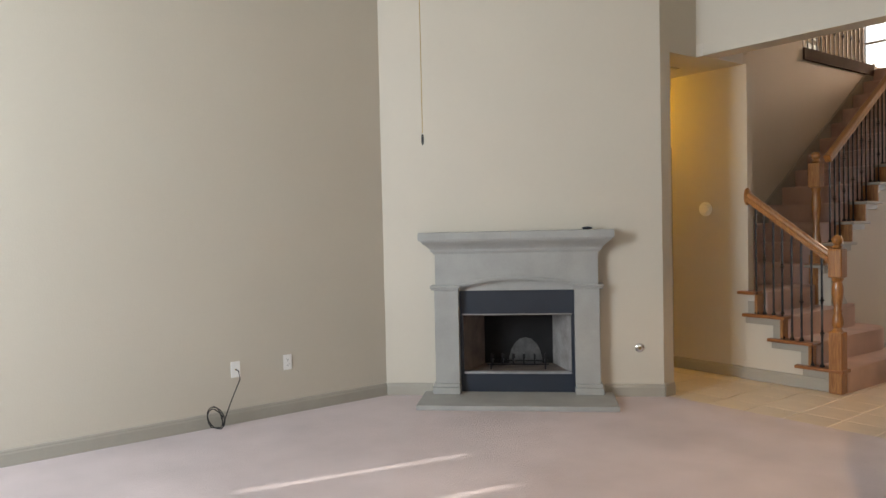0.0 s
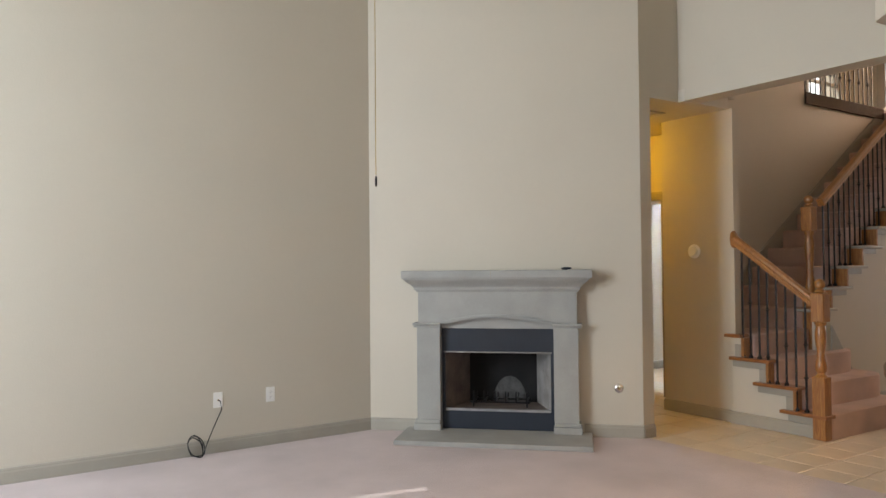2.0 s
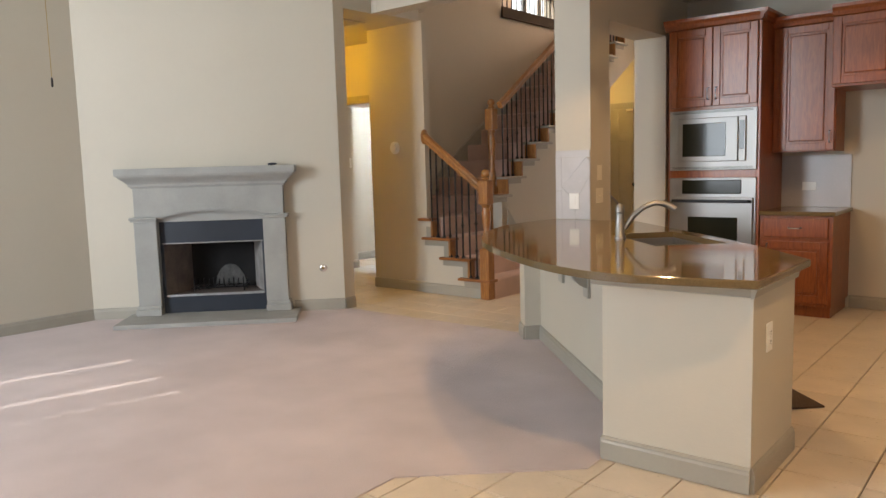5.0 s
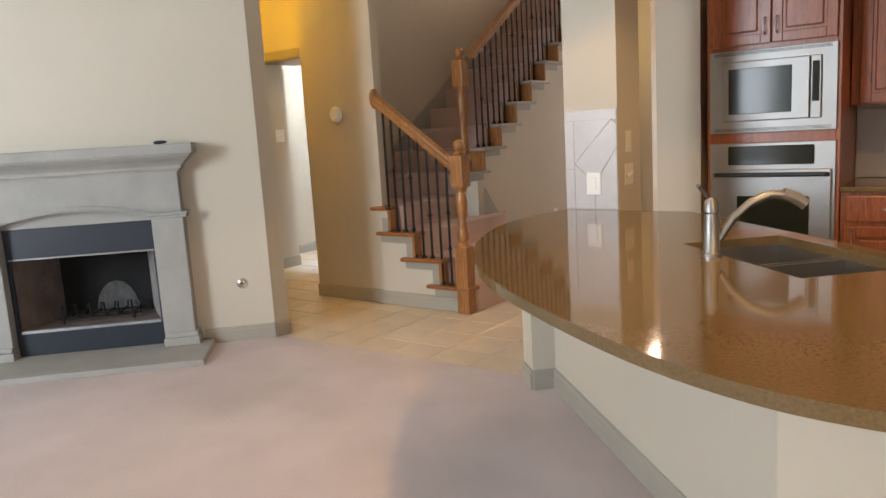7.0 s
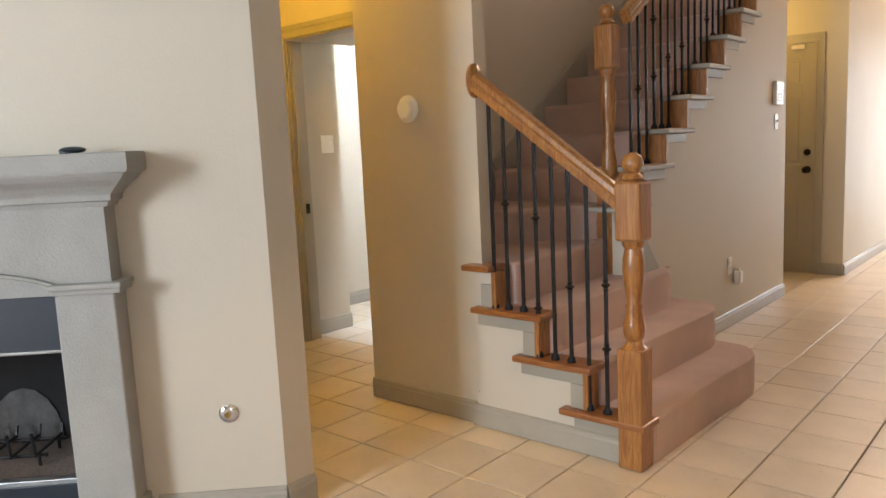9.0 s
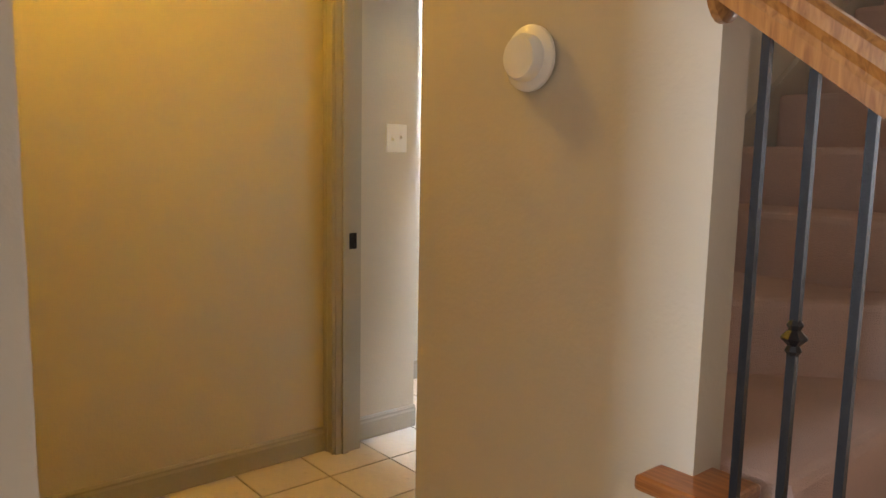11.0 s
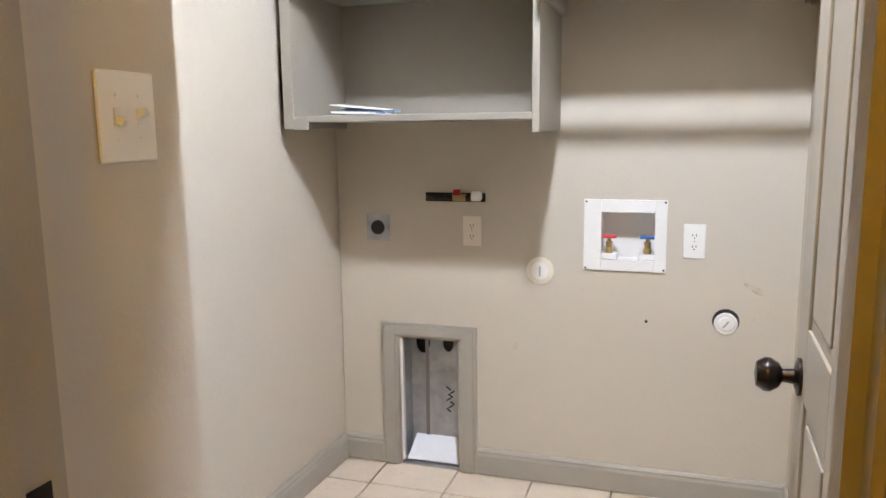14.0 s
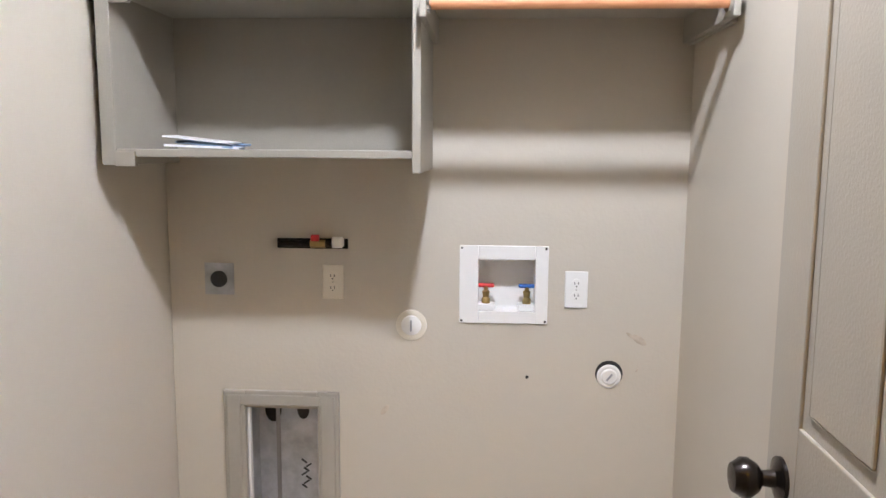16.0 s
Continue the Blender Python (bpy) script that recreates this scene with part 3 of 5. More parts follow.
    part("lintel_lip", fp(box(c - ow + 0.02, c + ow - 0.02, 0.03, 0.045, 0.683, 0.695, 0.003)), STEEL, f, "thin bright metal lip")
    part("sill_strip", fp(box(c - ow + 0.03, c + ow - 0.03, 0.0, 0.038, 0.195, 0.215, 0.003)), GALV, f, "bare metal sill strip")
    wi, wo = 0.30, ow - 0.028
    # side light painted into the linings: right one paler as lit, left darker as shaded
    for nm, q, mat in (("left_lining", [(c - wo, 0.01), (c - wi, -0.42), (c - wi - 0.04, -0.44), (c - wo - 0.04, 0.0)], BRICK), ("right_lining", [(c + wo, 0.01), (c + wo + 0.04, 0.0), (c + wi + 0.04, -0.44), (c + wi, -0.42)], LIT_BRICK), ("back_lining", [(c - wi - 0.05, -0.42), (c + wi + 0.05, -0.42), (c + wi + 0.05, -0.48), (c - wi - 0.05, -0.48)], SOOT)):
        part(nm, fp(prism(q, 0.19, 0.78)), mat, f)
    part("firebox_floor", fp(box(c - wo, c + wo, -0.44, 0.01, 0.17, 0.20)), BRICK, f)
    part("firebox_top", fp(box(c - wo, c + wo, -0.44, 0.01, 0.70, 0.76)), SOOT, f)
    # soot-spared pale patch, grate and logs
    bm = bmesh.new()
    bmesh.ops.create_uvsphere(bm, u_segments=18, v_segments=9, radius=1, matrix=Matrix.LocRotScale((c + 0.06, -0.415, 0.21), None, (0.15, 0.012, 0.22)))
    part("bare_brick_patch", fp(bm), ASH, f, "pale unsooted patch on the firebox back")
    for i in range(6):
        s = c - 0.22 + 0.09 * i
        part("grate_bar", fp(tube([(s, -0.10, 0.34), (s, -0.11, 0.25), (s, -0.34, 0.25), (s, -0.36, 0.29)], 0.007, 6)), IRON, f)
    for y, z in ((-0.14, 0.242), (-0.31, 0.242)):
        part("grate_rail", fp(tube([(c - 0.26, y, z), (c + 0.26, y, z)], 0.007, 6)), IRON, f)
    for s, y in ((-0.23, -0.14), (0.23, -0.14), (-0.23, -0.31), (0.23, -0.31)):
        part("grate_leg", fp(tube([(c + s, y, 0.20), (c + s, y, 0.245)], 0.007, 6)), IRON, f)
    return f


fireplace(FC)

bm = bmesh.new()
bmesh.ops.create_icosphere(bm, subdivisions=2, radius=1, matrix=Matrix.LocRotScale((1.69, 0.10, 1.388), None, (0.045, 0.03, 0.012)))
box(1.655, 1.70, 0.085, 0.125, 1.376, 1.386, 0.003, bm=bm)
tagged(link("remote_control", fp(bm), BLACK, True), "small dark remote lying on the mantel", "remote")


def gas_valve():
    g = thing("gas_key_valve", "round chrome gas key valve on the chimney wall", "gas valve")
    turn = FM @ Matrix.Translation((2.10, 0, 0.405)) @ pose(0, 0, 0, -90)
    part("escutcheon", lathe([(0.036, 0), (0.036, 0.004), (0.028, 0.011), (0.015, 0.013)], 24, turn), CHROME, g, smooth=True)
    part("key_socket", lathe([(0.012, 0.012), (0.012, 0.024), (0.006, 0.024), (0.006, 0.016)], 12, turn), BRASS, g, smooth=True)


gas_valve()


def plate(name, label, category, m, width, height, mat, kind, group=""):
    """A wall plate in the frame m (x along the wall, -y out of it), as a duplex outlet, a toggle switch, two toggles or blank."""
    p = thing(name, label, category, group)
    part("cover_plate", moved(box(-width / 2, width / 2, -0.006, 0, -height / 2, height / 2, 0.003), m), mat, p)
    if kind == "outlet":
        for z in (-0.02, 0.02):
            face = part("receptacle", moved(lathe([(0.0165, 0), (0.0165, 0.003), (0, 0.003)], 16, pose(0, -0.006, z, 90)), m), mat, p)
            for x in (-0.006, 0.006):
                part("slot", moved(box(x - 0.0012, x + 0.0012, -0.0097, -0.008, z - 0.002, z + 0.006), m), RUBBER, face)
            part("slot", moved(lathe([(0.0025, 0), (0.0025, 0.0008)], 8, pose(0, -0.009, z - 0.008, 90)), m), RUBBER, face)
        part("screw", moved(lathe([(0.003, 0), (0.002, 0.0015)], 8, pose(0, -0.006, 0, 90)), m), CHROME, p)
    elif kind.startswith("toggle"):
        for x in ((0,) if kind == "toggle" else (-0.023, 0.023)):
            part("toggle", moved(box(-0.005, 0.005, -0.022, -0.004, -0.006, 0.006, 0.002), m @ pose(x, 0, 0, 25 if x < 0 else -25)), mat, p)
            part("toggle_slot", moved(box(x - 0.007, x + 0.007, -0.008, -0.005, -0.013, 0.013, 0.001), m), mat, p)
            for z in (-0.03, 0.03):
                part("screw", moved(lathe([(0.003, 0), (0.002, 0.0015)], 8, pose(x, -0.006, z, 90)), m), mat, p)
    elif kind == "rocker":
        part("rocker", moved(box(-0.016, 0.016, -0.010, -0.005, -0.033, 0.033, 0.002), m), mat, p)
    elif kind == "coax":
        part("coax_socket", moved(lathe([(0.006, 0), (0.006, 0.010), (0.003, 0.010)], 10, pose(0, -0.006, 0, 90)), m), BRASS, p)
    return p


EASTWARD = 90     # turn of a frame on a wall that faces +x
cable_plate = plate("cable_outlet", "white wall plate with a coaxial socket", "wall plate", frame_at(WX, 2.31, 0.405, EASTWARD), 0.072, 0.118, WHITE, "coax")
plate("power_outlet", "white duplex outlet on the living room wall", "outlet", frame_at(WX, 2.73, 0.405, EASTWARD), 0.072, 0.118, WHITE, "outlet")
pts = [(WX + 0.016, 2.31, 0.405), (WX + 0.05, 2.315, 0.40), (WX + 0.06, 2.32, 0.34), (WX + 0.045, 2.26, 0.20), (WX + 0.05, 2.215, 0.10), (WX + 0.06, 2.18, 0.02)]
for i in range(34):
    a = i / 33 * math.tau * 2.2
    k = 1 - 0.18 * math.sin(i * 0.7)
    pts.append((WX + 0.07 + 0.03 * math.sin(a * 0.5) + 0.004 * (i % 3), 2.125 + 0.06 * k * math.cos(a + 0.6), 0.085 + 0.075 * k * math.sin(a + 0.6) - 0.04 * math.cos(a + 0.6)))
tagged(link("coaxial_cable", tube([(x, y, max(0.012, z)) for x, y, z in pts], 0.0042, 7), RUBBER, True), "black coiled coaxial cable hanging to the carpet", "cable")

chain = thing("pull_chain", "long thin fan pull chain hanging from the ceiling", "pull chain")
part("chain", tube([(-3.102, 2.512, 1.92), (-3.102, 2.512, LR_Z)], 0.0022, 6), BRASS, chain)
part("chain_fob", lathe([(0.003, 0.03), (0.006, 0.022), (0.007, 0.0), (0.006, -0.022), (0.002, -0.028)], 10, pose(-3.102, 2.512, 1.885)), IRON, chain, "dark turned pull fob", True)

# ---- staircase ----
NX, NY = -2.74, 6.36                  # foot newel
MX, MY = -3.435, 7.42                  # newel at the turn
RX = [-2.72, -2.96, -3.20, -3.43]     # risers of the lower flight
stairs = thing("staircase", "carpeted stair with oak tread ends turning towards the upper floor", "staircase")


def carpet_step(points, z0, z1):
    """One carpeted step: the outline rounded over at its top edge."""
    return prism(points, z0, z1, 0.022)


for k in range(3):
    z = RISE * (k + 1)
    end = [7.72, 7.80, 7.76][k]
    x0, xb = RX[k] + 0.03, -3.48
    front = [(x0, 6.43), (x0 + 0.02, 7.0), (x0 + 0.045, end - 0.30)] + [(x0 + 0.045 - 0.16 * (1 - math.cos(a)), end - 0.30 + 0.30 * math.sin(a)) for a in (0.3, 0.6, 0.9, 1.2, 1.45)]
    front += [(max(-3.24, x0 - 0.30), end)] + ([(-3.24, end), (-3.24, 7.46)] if x0 - 0.30 > -3.24 else [(-3.24, 7.46)]) + [(xb, 7.46), (xb, 6.43)]
    part("carpet_step", carpet_step(front, z - RISE - 0.06, z), STAIR_CARPET, stairs)
    part("riser_fold", prism([(x0 - 0.012, 6.44), (x0 - 0.012, 7.3), (xb, 7.3), (xb, 6.44)], z - RISE, z - 0.03), STAIR_CARPET, stairs)
z4, z5 = RISE * 4, RISE * 5
part("carpet_step", carpet_step([(RX[3] + 0.03, 6.48), (RX[3] + 0.03, 7.36), (MX - 0.02, 7.46), (-4.24, 7.46), (-4.24, 6.48)], RISE * 3 - 0.06, z4), STAIR_CARPET, stairs)
part("carpet_step", carpet_step([(MX - 0.03, 7.36), (MX - 0.03, Y6 + 0.02), (-4.24, Y6 + 0.02), (-4.24, 6.62)], z4 - 0.06, z5), STAIR_CARPET, stairs)
for k in range(6, 18):
    y = Y6 + GO * (k - 6)
    y1 = y + GO + 0.05 if k < 17 else TOP_Y
    part("carpet_step", carpet_step([(-3.38, y - 0.03), (-4.24, y - 0.03), (-4.24, y1), (-3.38, y1)], RISE * (k - 1) - 0.06, RISE * k), STAIR_CARPET, stairs)
# oak tread ends and risers seen from the open side, pale brackets under them
for k in range(4):
    z = RISE * (k + 1)
    xa = RX[k] + 0.045 if k < 3 else -3.43
    xb = (RX[k + 1] if k < 3 else -3.56) - (0.115 if k < 3 else 0.03)
    part("tread_end", box(xb, xa, NY - 0.055, 6.45, z - 0.026, z + 0.003, 0.008), OAK_FLAT, stairs, "oak tread end with a rounded nosing")
    if k:
        part("riser_end", box(RX[k] - 0.012, RX[k] + 0.012, NY - 0.018, 6.45, z - RISE + 0.003, z - 0.026, 0.003), OAK, stairs)
        part("riser_trim", box(RX[k] - 0.075, RX[k] - 0.012, NY - 0.016, NY + 0.02, z - RISE + 0.003, z - 0.086, 0.003), SHELF, stairs, "painted grey trim")
        part("bracket_trim", box(RX[k] - 0.33, RX[k] - 0.012, NY - 0.016, NY + 0.02, z - 0.085, z - 0.027, 0.003), SHELF, stairs, "painted grey trim") if k < 3 else None
part("bracket_trim", box(-3.02, NX - 0.05, NY - 0.016, NY + 0.02, RISE - 0.085, RISE - 0.027, 0.003), SHELF, stairs, "painted grey trim")
part("riser_trim", box(-2.85, NX - 0.055, NY - 0.016, NY + 0.02, 0.10, RISE - 0.086, 0.003), SHELF, stairs, "painted grey trim")
part("stringer_wall", prism([(-3.56, NY), (NX - 0.05, NY), (NX - 0.05, 6.44), (-3.56, 6.44)], 0, RISE - 0.03), WALL, stairs)
for k in (1, 2, 3):
    part("stringer_wall", box(-3.545, RX[k] - 0.004, NY, 6.44, RISE * k - 0.03, RISE * (k + 1) - 0.03), WALL, stairs)
for k in range(5, 18):
    y = Y6 + GO * (k - 6)
    z = RISE * k
    part("tread_end", box(-3.40, -3.205, y - 0.035, y + GO + 0.05, z - 0.026, z + 0.003, 0.008), SHELF, stairs, "grey painted tread end")
    part("tread_inlay", box(-3.40, -3.23, y - 0.03, y + GO - 0.02, z + 0.002, z + 0.006, 0.001), OAK_FLAT, stairs, "oak tread surface")
    part("bracket_trim", box(-3.262, -3.232, y + 0.0, y + GO - 0.03, z - 0.08, z - 0.027, 0.003), SHELF, stairs, "painted grey trim")
    if k > 5:
        part("riser_end", box(-3.40, -3.232, y - 0.012, y + 0.012, z - RISE + 0.003, z - 0.026, 0.003), OAK, stairs)
# skirt boards on the wall side
part("skirt_board", sweep((BX, Y6, RISE * 6), (BX, TOP_Y - 0.3, RISE * 6 + (TOP_Y - 0.3 - Y6) * RISE / GO), [(0.004, -0.3), (0.02, -0.3), (0.02, 0.055), (0.004, 0.065)]), TRIM, stairs)
bm = bmesh.new()
tri = [(7.46, 0.30), (7.98, 0.115), (7.98, 0.20), (7.46, 0.83)]
va, vb = [bm.verts.new((-3.249, y, z)) for y, z in tri], [bm.verts.new((-3.234, y, z)) for y, z in tri]
bm.faces.new(va), bm.faces.new(vb[::-1])
for i in range(4):
    bm.faces.new((va[i], va[(i + 1) % 4], vb[(i + 1) % 4], vb[i]))
part("skirt_board", bm, TRIM, stairs, "taupe sloping skirt beside the lowest steps")

railing = thing("stair_railing", "oak stair railing with turned newels and black iron balusters", "railing")


def newel(x, y, z0, top, name="newel_post"):
    """A turned newel: square foot, turned middle, square block and ball."""
    post = part(name, box(x - 0.052, x + 0.052, y - 0.052, y + 0.052, z0, z0 + 0.50, 0.006), OAK, railing)
    b0 = top - 0.345
    prof = [(0.05, 0), (0.038, 0.012), (0.03, 0.03), (0.04, 0.045), (0.045, 0.07), (0.042, 0.10), (0.03, 0.15), (0.034, 0.165), (0.028, 0.18), (0.038, 0.25), (0.045, 0.31), (0.043, 0.35), (0.034, 0.39), (0.045, 0.405), (0.046, 0.42)]
    k = (b0 - z0 - 0.50) / 0.42
    part("turning", lathe([(r, z0 + 0.50 + h * k) for r, h in prof], 20, pose(x, y, 0)), OAK, post, smooth=True)
    part("block", box(x - 0.055, x + 0.055, y - 0.055, y + 0.055, b0, b0 + 0.235, 0.012), OAK, post)
    part("ball", lathe([(0.03, b0 + 0.235), (0.042, b0 + 0.245), (0.036, b0 + 0.256), (0.024, b0 + 0.265)] + [(0.043 * math.sin(a), b0 + 0.303 - 0.043 * math.cos(a)) for a in np.linspace(0.6, 3.14, 10)], 20, pose(x, y, 0)), OAK, post, smooth=True)
    return post


newel(NX, NY, 0.004, 1.285)
newel(MX + 0.02, MY, RISE * 3 - 0.02, 2.06)
RAIL = [(-0.03, -0.035), (0.03, -0.035), (0.031, -0.012), (0.026, -0.002), (0.034, 0.012), (0.03, 0.03), (0.016, 0.04), (-0.016, 0.04), (-0.03, 0.03), (-0.034, 0.012), (-0.026, -0.002), (-0.031, -0.012)]
part("handrail", sweep((-3.505, NY, 1.625), (NX - 0.04, NY, 1.09), RAIL), OAK, railing, "oak handrail")
part("rosette", lathe([(0.062, 0), (0.062, 0.012), (0.05, 0.022), (0.0, 0.024)], 24, Matrix.Translation((-3.52, NY + 0.01, 1.628)) @ pose(0, 0, 0, 0, 90) @ Matrix.Diagonal((1.25, 0.85, 1, 1))), OAK, railing, "round oak rosette", True)
r0, r1 = (-3.33, 7.47, 1.985), (-3.33, 10.78, 4.175)
part("handrail", sweep(r0, r1, RAIL), OAK, railing, "oak handrail")


def baluster(x, y, z0, z1, knots):
    """A slim square iron bar with a shoe and forged knots."""
    s = 0.0065
    b = part("baluster", box(x - s, x + s, y - s, y + s, z0, z1), IRON, railing)
    part("shoe", lathe([(0.020, z0), (0.020, z0 + 0.012), (0.012, z0 + 0.026), (0.009, z0 + 0.03)], 8, pose(x, y, 0)), IRON, b)
    for h in knots:
        part("knot", lathe([(0.007, z0 + h - 0.028), (0.013, z0 + h - 0.02), (0.009, z0 + h - 0.012), (0.021, z0 + h), (0.009, z0 + h + 0.012), (0.013, z0 + h + 0.02), (0.007, z0 + h + 0.028)], 8, pose(x, y, 0)), IRON, b)


def rail_z(x):
    return 1.625 + (x + 3.505) / (NX - 0.04 + 3.505) * (1.09 - 1.625) - 0.03


lower = [(-3.433, 3, ()), (-3.358, 3, (0.48,)), (-3.275, 3, ()), (-3.198, 2, (0.22, 0.62)), (-3.115, 2, ()), (-3.034, 2, (0.33,)), (-2.949, 1, ()), (-2.865, 1, (0.28, 0.55))]
for x, k, knots in lower:
    baluster(x, NY, RISE * k + 0.003, rail_z(x), knots)
count = 0
for k in range(6, 18):
    y = Y6 + GO * (k - 6)
    for j in range(3):
        yy = y + 0.045 + j * GO / 3
        if yy > 10.72:
            continue
        top = r0[2] + (yy - r0[1]) / (r1[1] - r0[1]) * (r1[2] - r0[2]) - 0.03
        baluster(-3.33, yy, RISE * k + 0.006, top, ((), (0.42,), (), (0.30, 0.62))[count % 4])
        count += 1
newel(-3.33, 10.83, RISE * 17 - 0.02, 4.46)

gallery = thing("gallery_railing", "upstairs gallery railing with dark balusters", "railing")
part("handrail", sweep((-4.29, 8.88, 4.32), (-4.29, 10.62, 4.32), RAIL), OAK, gallery)
for i in range(15):
    y = 8.95 + i * 0.113
    b = part("baluster", box(-4.2965, -4.2835, y - 0.0065, y + 0.0065, 3.40, 4.29), IRON, gallery)
    if i % 2:
        part("knot", lathe([(0.007, 3.66), (0.020, 3.69), (0.007, 3.72)], 8, pose(-4.29, y, 0)), IRON, b)

# ---- stair hall and foyer fittings ----
thermo = thing("thermostat", "round white thermostat on the cream hall wall", "thermostat")
tm = frame_at(-3.93, 6.37, 1.53, 0)
part("base_plate", lathe([(0.066, 0), (0.066, 0.008), (0.060, 0.012), (0, 0.012)], 32, tm @ pose(0, 0, 0, 90)), WHITE, thermo, smooth=True)
part("dial", lathe([(0.047, 0), (0.047, 0.024), (0.041, 0.032), (0, 0.034)], 28, tm @ pose(0.0, -0.006, 0, 90)), WHITE, thermo, "raised round white dial", True)

keypad = thing("alarm_keypad", "white alarm keypad on the wall under the stair", "keypad")
km = frame_at(-3.25, 9.76, 1.625, EASTWARD)
part("housing", moved(box(-0.085, 0.085, -0.03, 0, -0.09, 0.09, 0.008), km), WHITE, keypad)
part("screen", moved(box(-0.055, 0.055, -0.033, -0.029, 0.02, 0.06, 0.002), km), GALV, keypad, "grey display window")
for i in range(3):
    for j in range(3):
        part("key", moved(box(-0.055 + j * 0.04, -0.03 + j * 0.04, -0.034, -0.029, -0.065 + i * 0.024, -0.05 + i * 0.024, 0.002), km), ALMOND, keypad)
plate("light_switch", "white toggle switch below the keypad", "light switch", frame_at(-3.25, 9.76, 1.41, EASTWARD), 0.072, 0.118, WHITE, "toggle")
plate("power_outlet", "white duplex outlet under the stair", "outlet", frame_at(-3.25, 8.80, 0.43, EASTWARD), 0.072, 0.118, WHITE, "outlet")
night = thing("plug_in_freshener", "small white plug-in unit at the stair wall", "plug-in")
part("housing", moved(box(-0.03, 0.03, -0.055, -0.004, -0.05, 0.04, 0.012), frame_at(-3.25, 8.89, 0.345, EASTWARD)), WHITE, night)
part("cap", moved(box(-0.02, 0.02, -0.04, -0.008, 0.036, 0.062, 0.008), frame_at(-3.25, 8.89, 0.345, EASTWARD)), ALMOND, night)


def panel_door(name, label, m, width, height, mat, rows, handle_side, knob_z=0.95, bolt=False, both=False, knob_mat=None):
    """A moulded panel door in the frame m, whose origin is the foot of the leaf's left edge, -y its face. rows: panel bands (z0, z1)."""
    knob_mat = knob_mat or BRONZE
    leaf = thing(name, label, "door")
    part("leaf", moved(box(0, width, 0.004, 0.034, 0.012, height, 0.003), m), mat, leaf)
    stile, mid = 0.115, width / 2
    for face in ((0.004, -1),) + (((0.034, 1),) if both else ()):
        y, out = face
        t = 0.006 * out
        lo, hi = min(y, y + t), max(y, y + t)
        for x0, x1 in ((0, stile), (mid - 0.05, mid + 0.05), (width - stile, width)):
            part("stile", moved(box(x0, x1, lo, hi, 0.012, height, 0.002), m), mat, leaf)
        zs = [0.012] + [z for r in rows for z in r] + [height]
        for z0, z1 in zip(zs[::2], zs[1::2]):
            for x0, x1 in ((stile, mid - 0.05), (mid + 0.05, width - stile)):
                part("rail", moved(box(x0, x1, lo, hi, z0, z1, 0.002), m), mat, leaf)
        for z0, z1 in rows:
            for x0, x1 in ((stile, mid - 0.05), (mid + 0.05, width - stile)):
                part("panel", moved(box(x0 + 0.028, x1 - 0.028, min(y, y + t * 0.8), max(y, y + t * 0.8), z0 + 0.028, z1 - 0.028, 0.004), m), mat, leaf)
    hx = 0.065 if handle_side == "left" else width - 0.065
    kb = part("door_knob", lathe([(0.034, 0), (0.034, 0.006), (0.014, 0.012), (0.012, 0.030), (0.022, 0.036), (0.031, 0.05), (0.031, 0.06), (0.022, 0.074), (0, 0.077)], 22, m @ pose(hx, -0.002, knob_z, 90)), knob_mat, leaf, "dark bronze knob", True)
    if bolt:
        part("deadbolt", lathe([(0.03, 0), (0.03, 0.008), (0.022, 0.02), (0, 0.021)], 20, m @ pose(hx, -0.002, knob_z + 0.16, 90)), knob_mat, leaf, "dark bronze deadbolt", True)
    return leaf


CASE = [(0, 0), (0.0, 0.018), (0.012, 0.022), (0.03, 0.016), (0.048, 0.014), (0.058, 0.01), (0.062, 0)]


def casing(name, m, width, height, depth, label):
    """Door frame: jambs and head through the wall, and the moulded casing on the face, in the frame m at the foot of the opening's left edge."""
    c = tagged(new(name), label, "door frame", "", "structure")
    for x0, x1 in ((-0.005, 0.016), (width - 0.016, width + 0.005)):
        part("jamb", moved(box(x0, x1, -0.003, depth + 0.003, 0.002, height), m), TRIM, c)
    part("head", moved(box(0.016, width - 0.016, -0.003, depth + 0.003, height - 0.018, height), m), TRIM, c)
    for x, sgn in ((0.008, -1), (width - 0.008, 1)):
        bm = box(min(x, x + sgn * 0.075), max(x, x + sgn * 0.075), -0.014, 0.0, 0.002, height + 0.075, 0.003)
        box(min(x + sgn * 0.045, x + sgn * 0.075), max(x + sgn * 0.045, x + sgn * 0.075), -0.020, -0.012, 0.002, height + 0.075, 0.004, bm=bm)
        box(min(x, x + sgn * 0.012), max(x, x + sgn * 0.012), -0.018, -0.012, 0.002, height + 0.005, 0.003, bm=bm)
        part("casing", moved(bm, m), TRIM, c)
    bm = box(-0.067, width + 0.067, -0.0145, 0.0, height - 0.006, height + 0.074, 0.003)
    box(-0.067, width + 0.067, -0.0205, -0.012, height + 0.04, height + 0.075, 0.004, bm=bm)
    part("casing", moved(bm, m), TRIM, c)
    return c


panel_door("side_door", "taupe panel door with dark knob and deadbolt, closed", frame_at(-4.11, 11.085, 0, 0), 0.80, 2.10, DOOR, [(0.25, 0.90), (1.02, 1.62), (1.74, 1.98)], "right", 0.97, True)
casing("door_1", frame_at(-4.11, 11.10, 0, 0), 0.80, 2.12, 0.0, "taupe casing around the side door")
part("closer_plate", box(-3.52, -3.40, 11.05, 11.066, 2.06, 2.10, 0.004), CHROME, bpy.data.objects["side_door"], "bright metal plate at the door top")

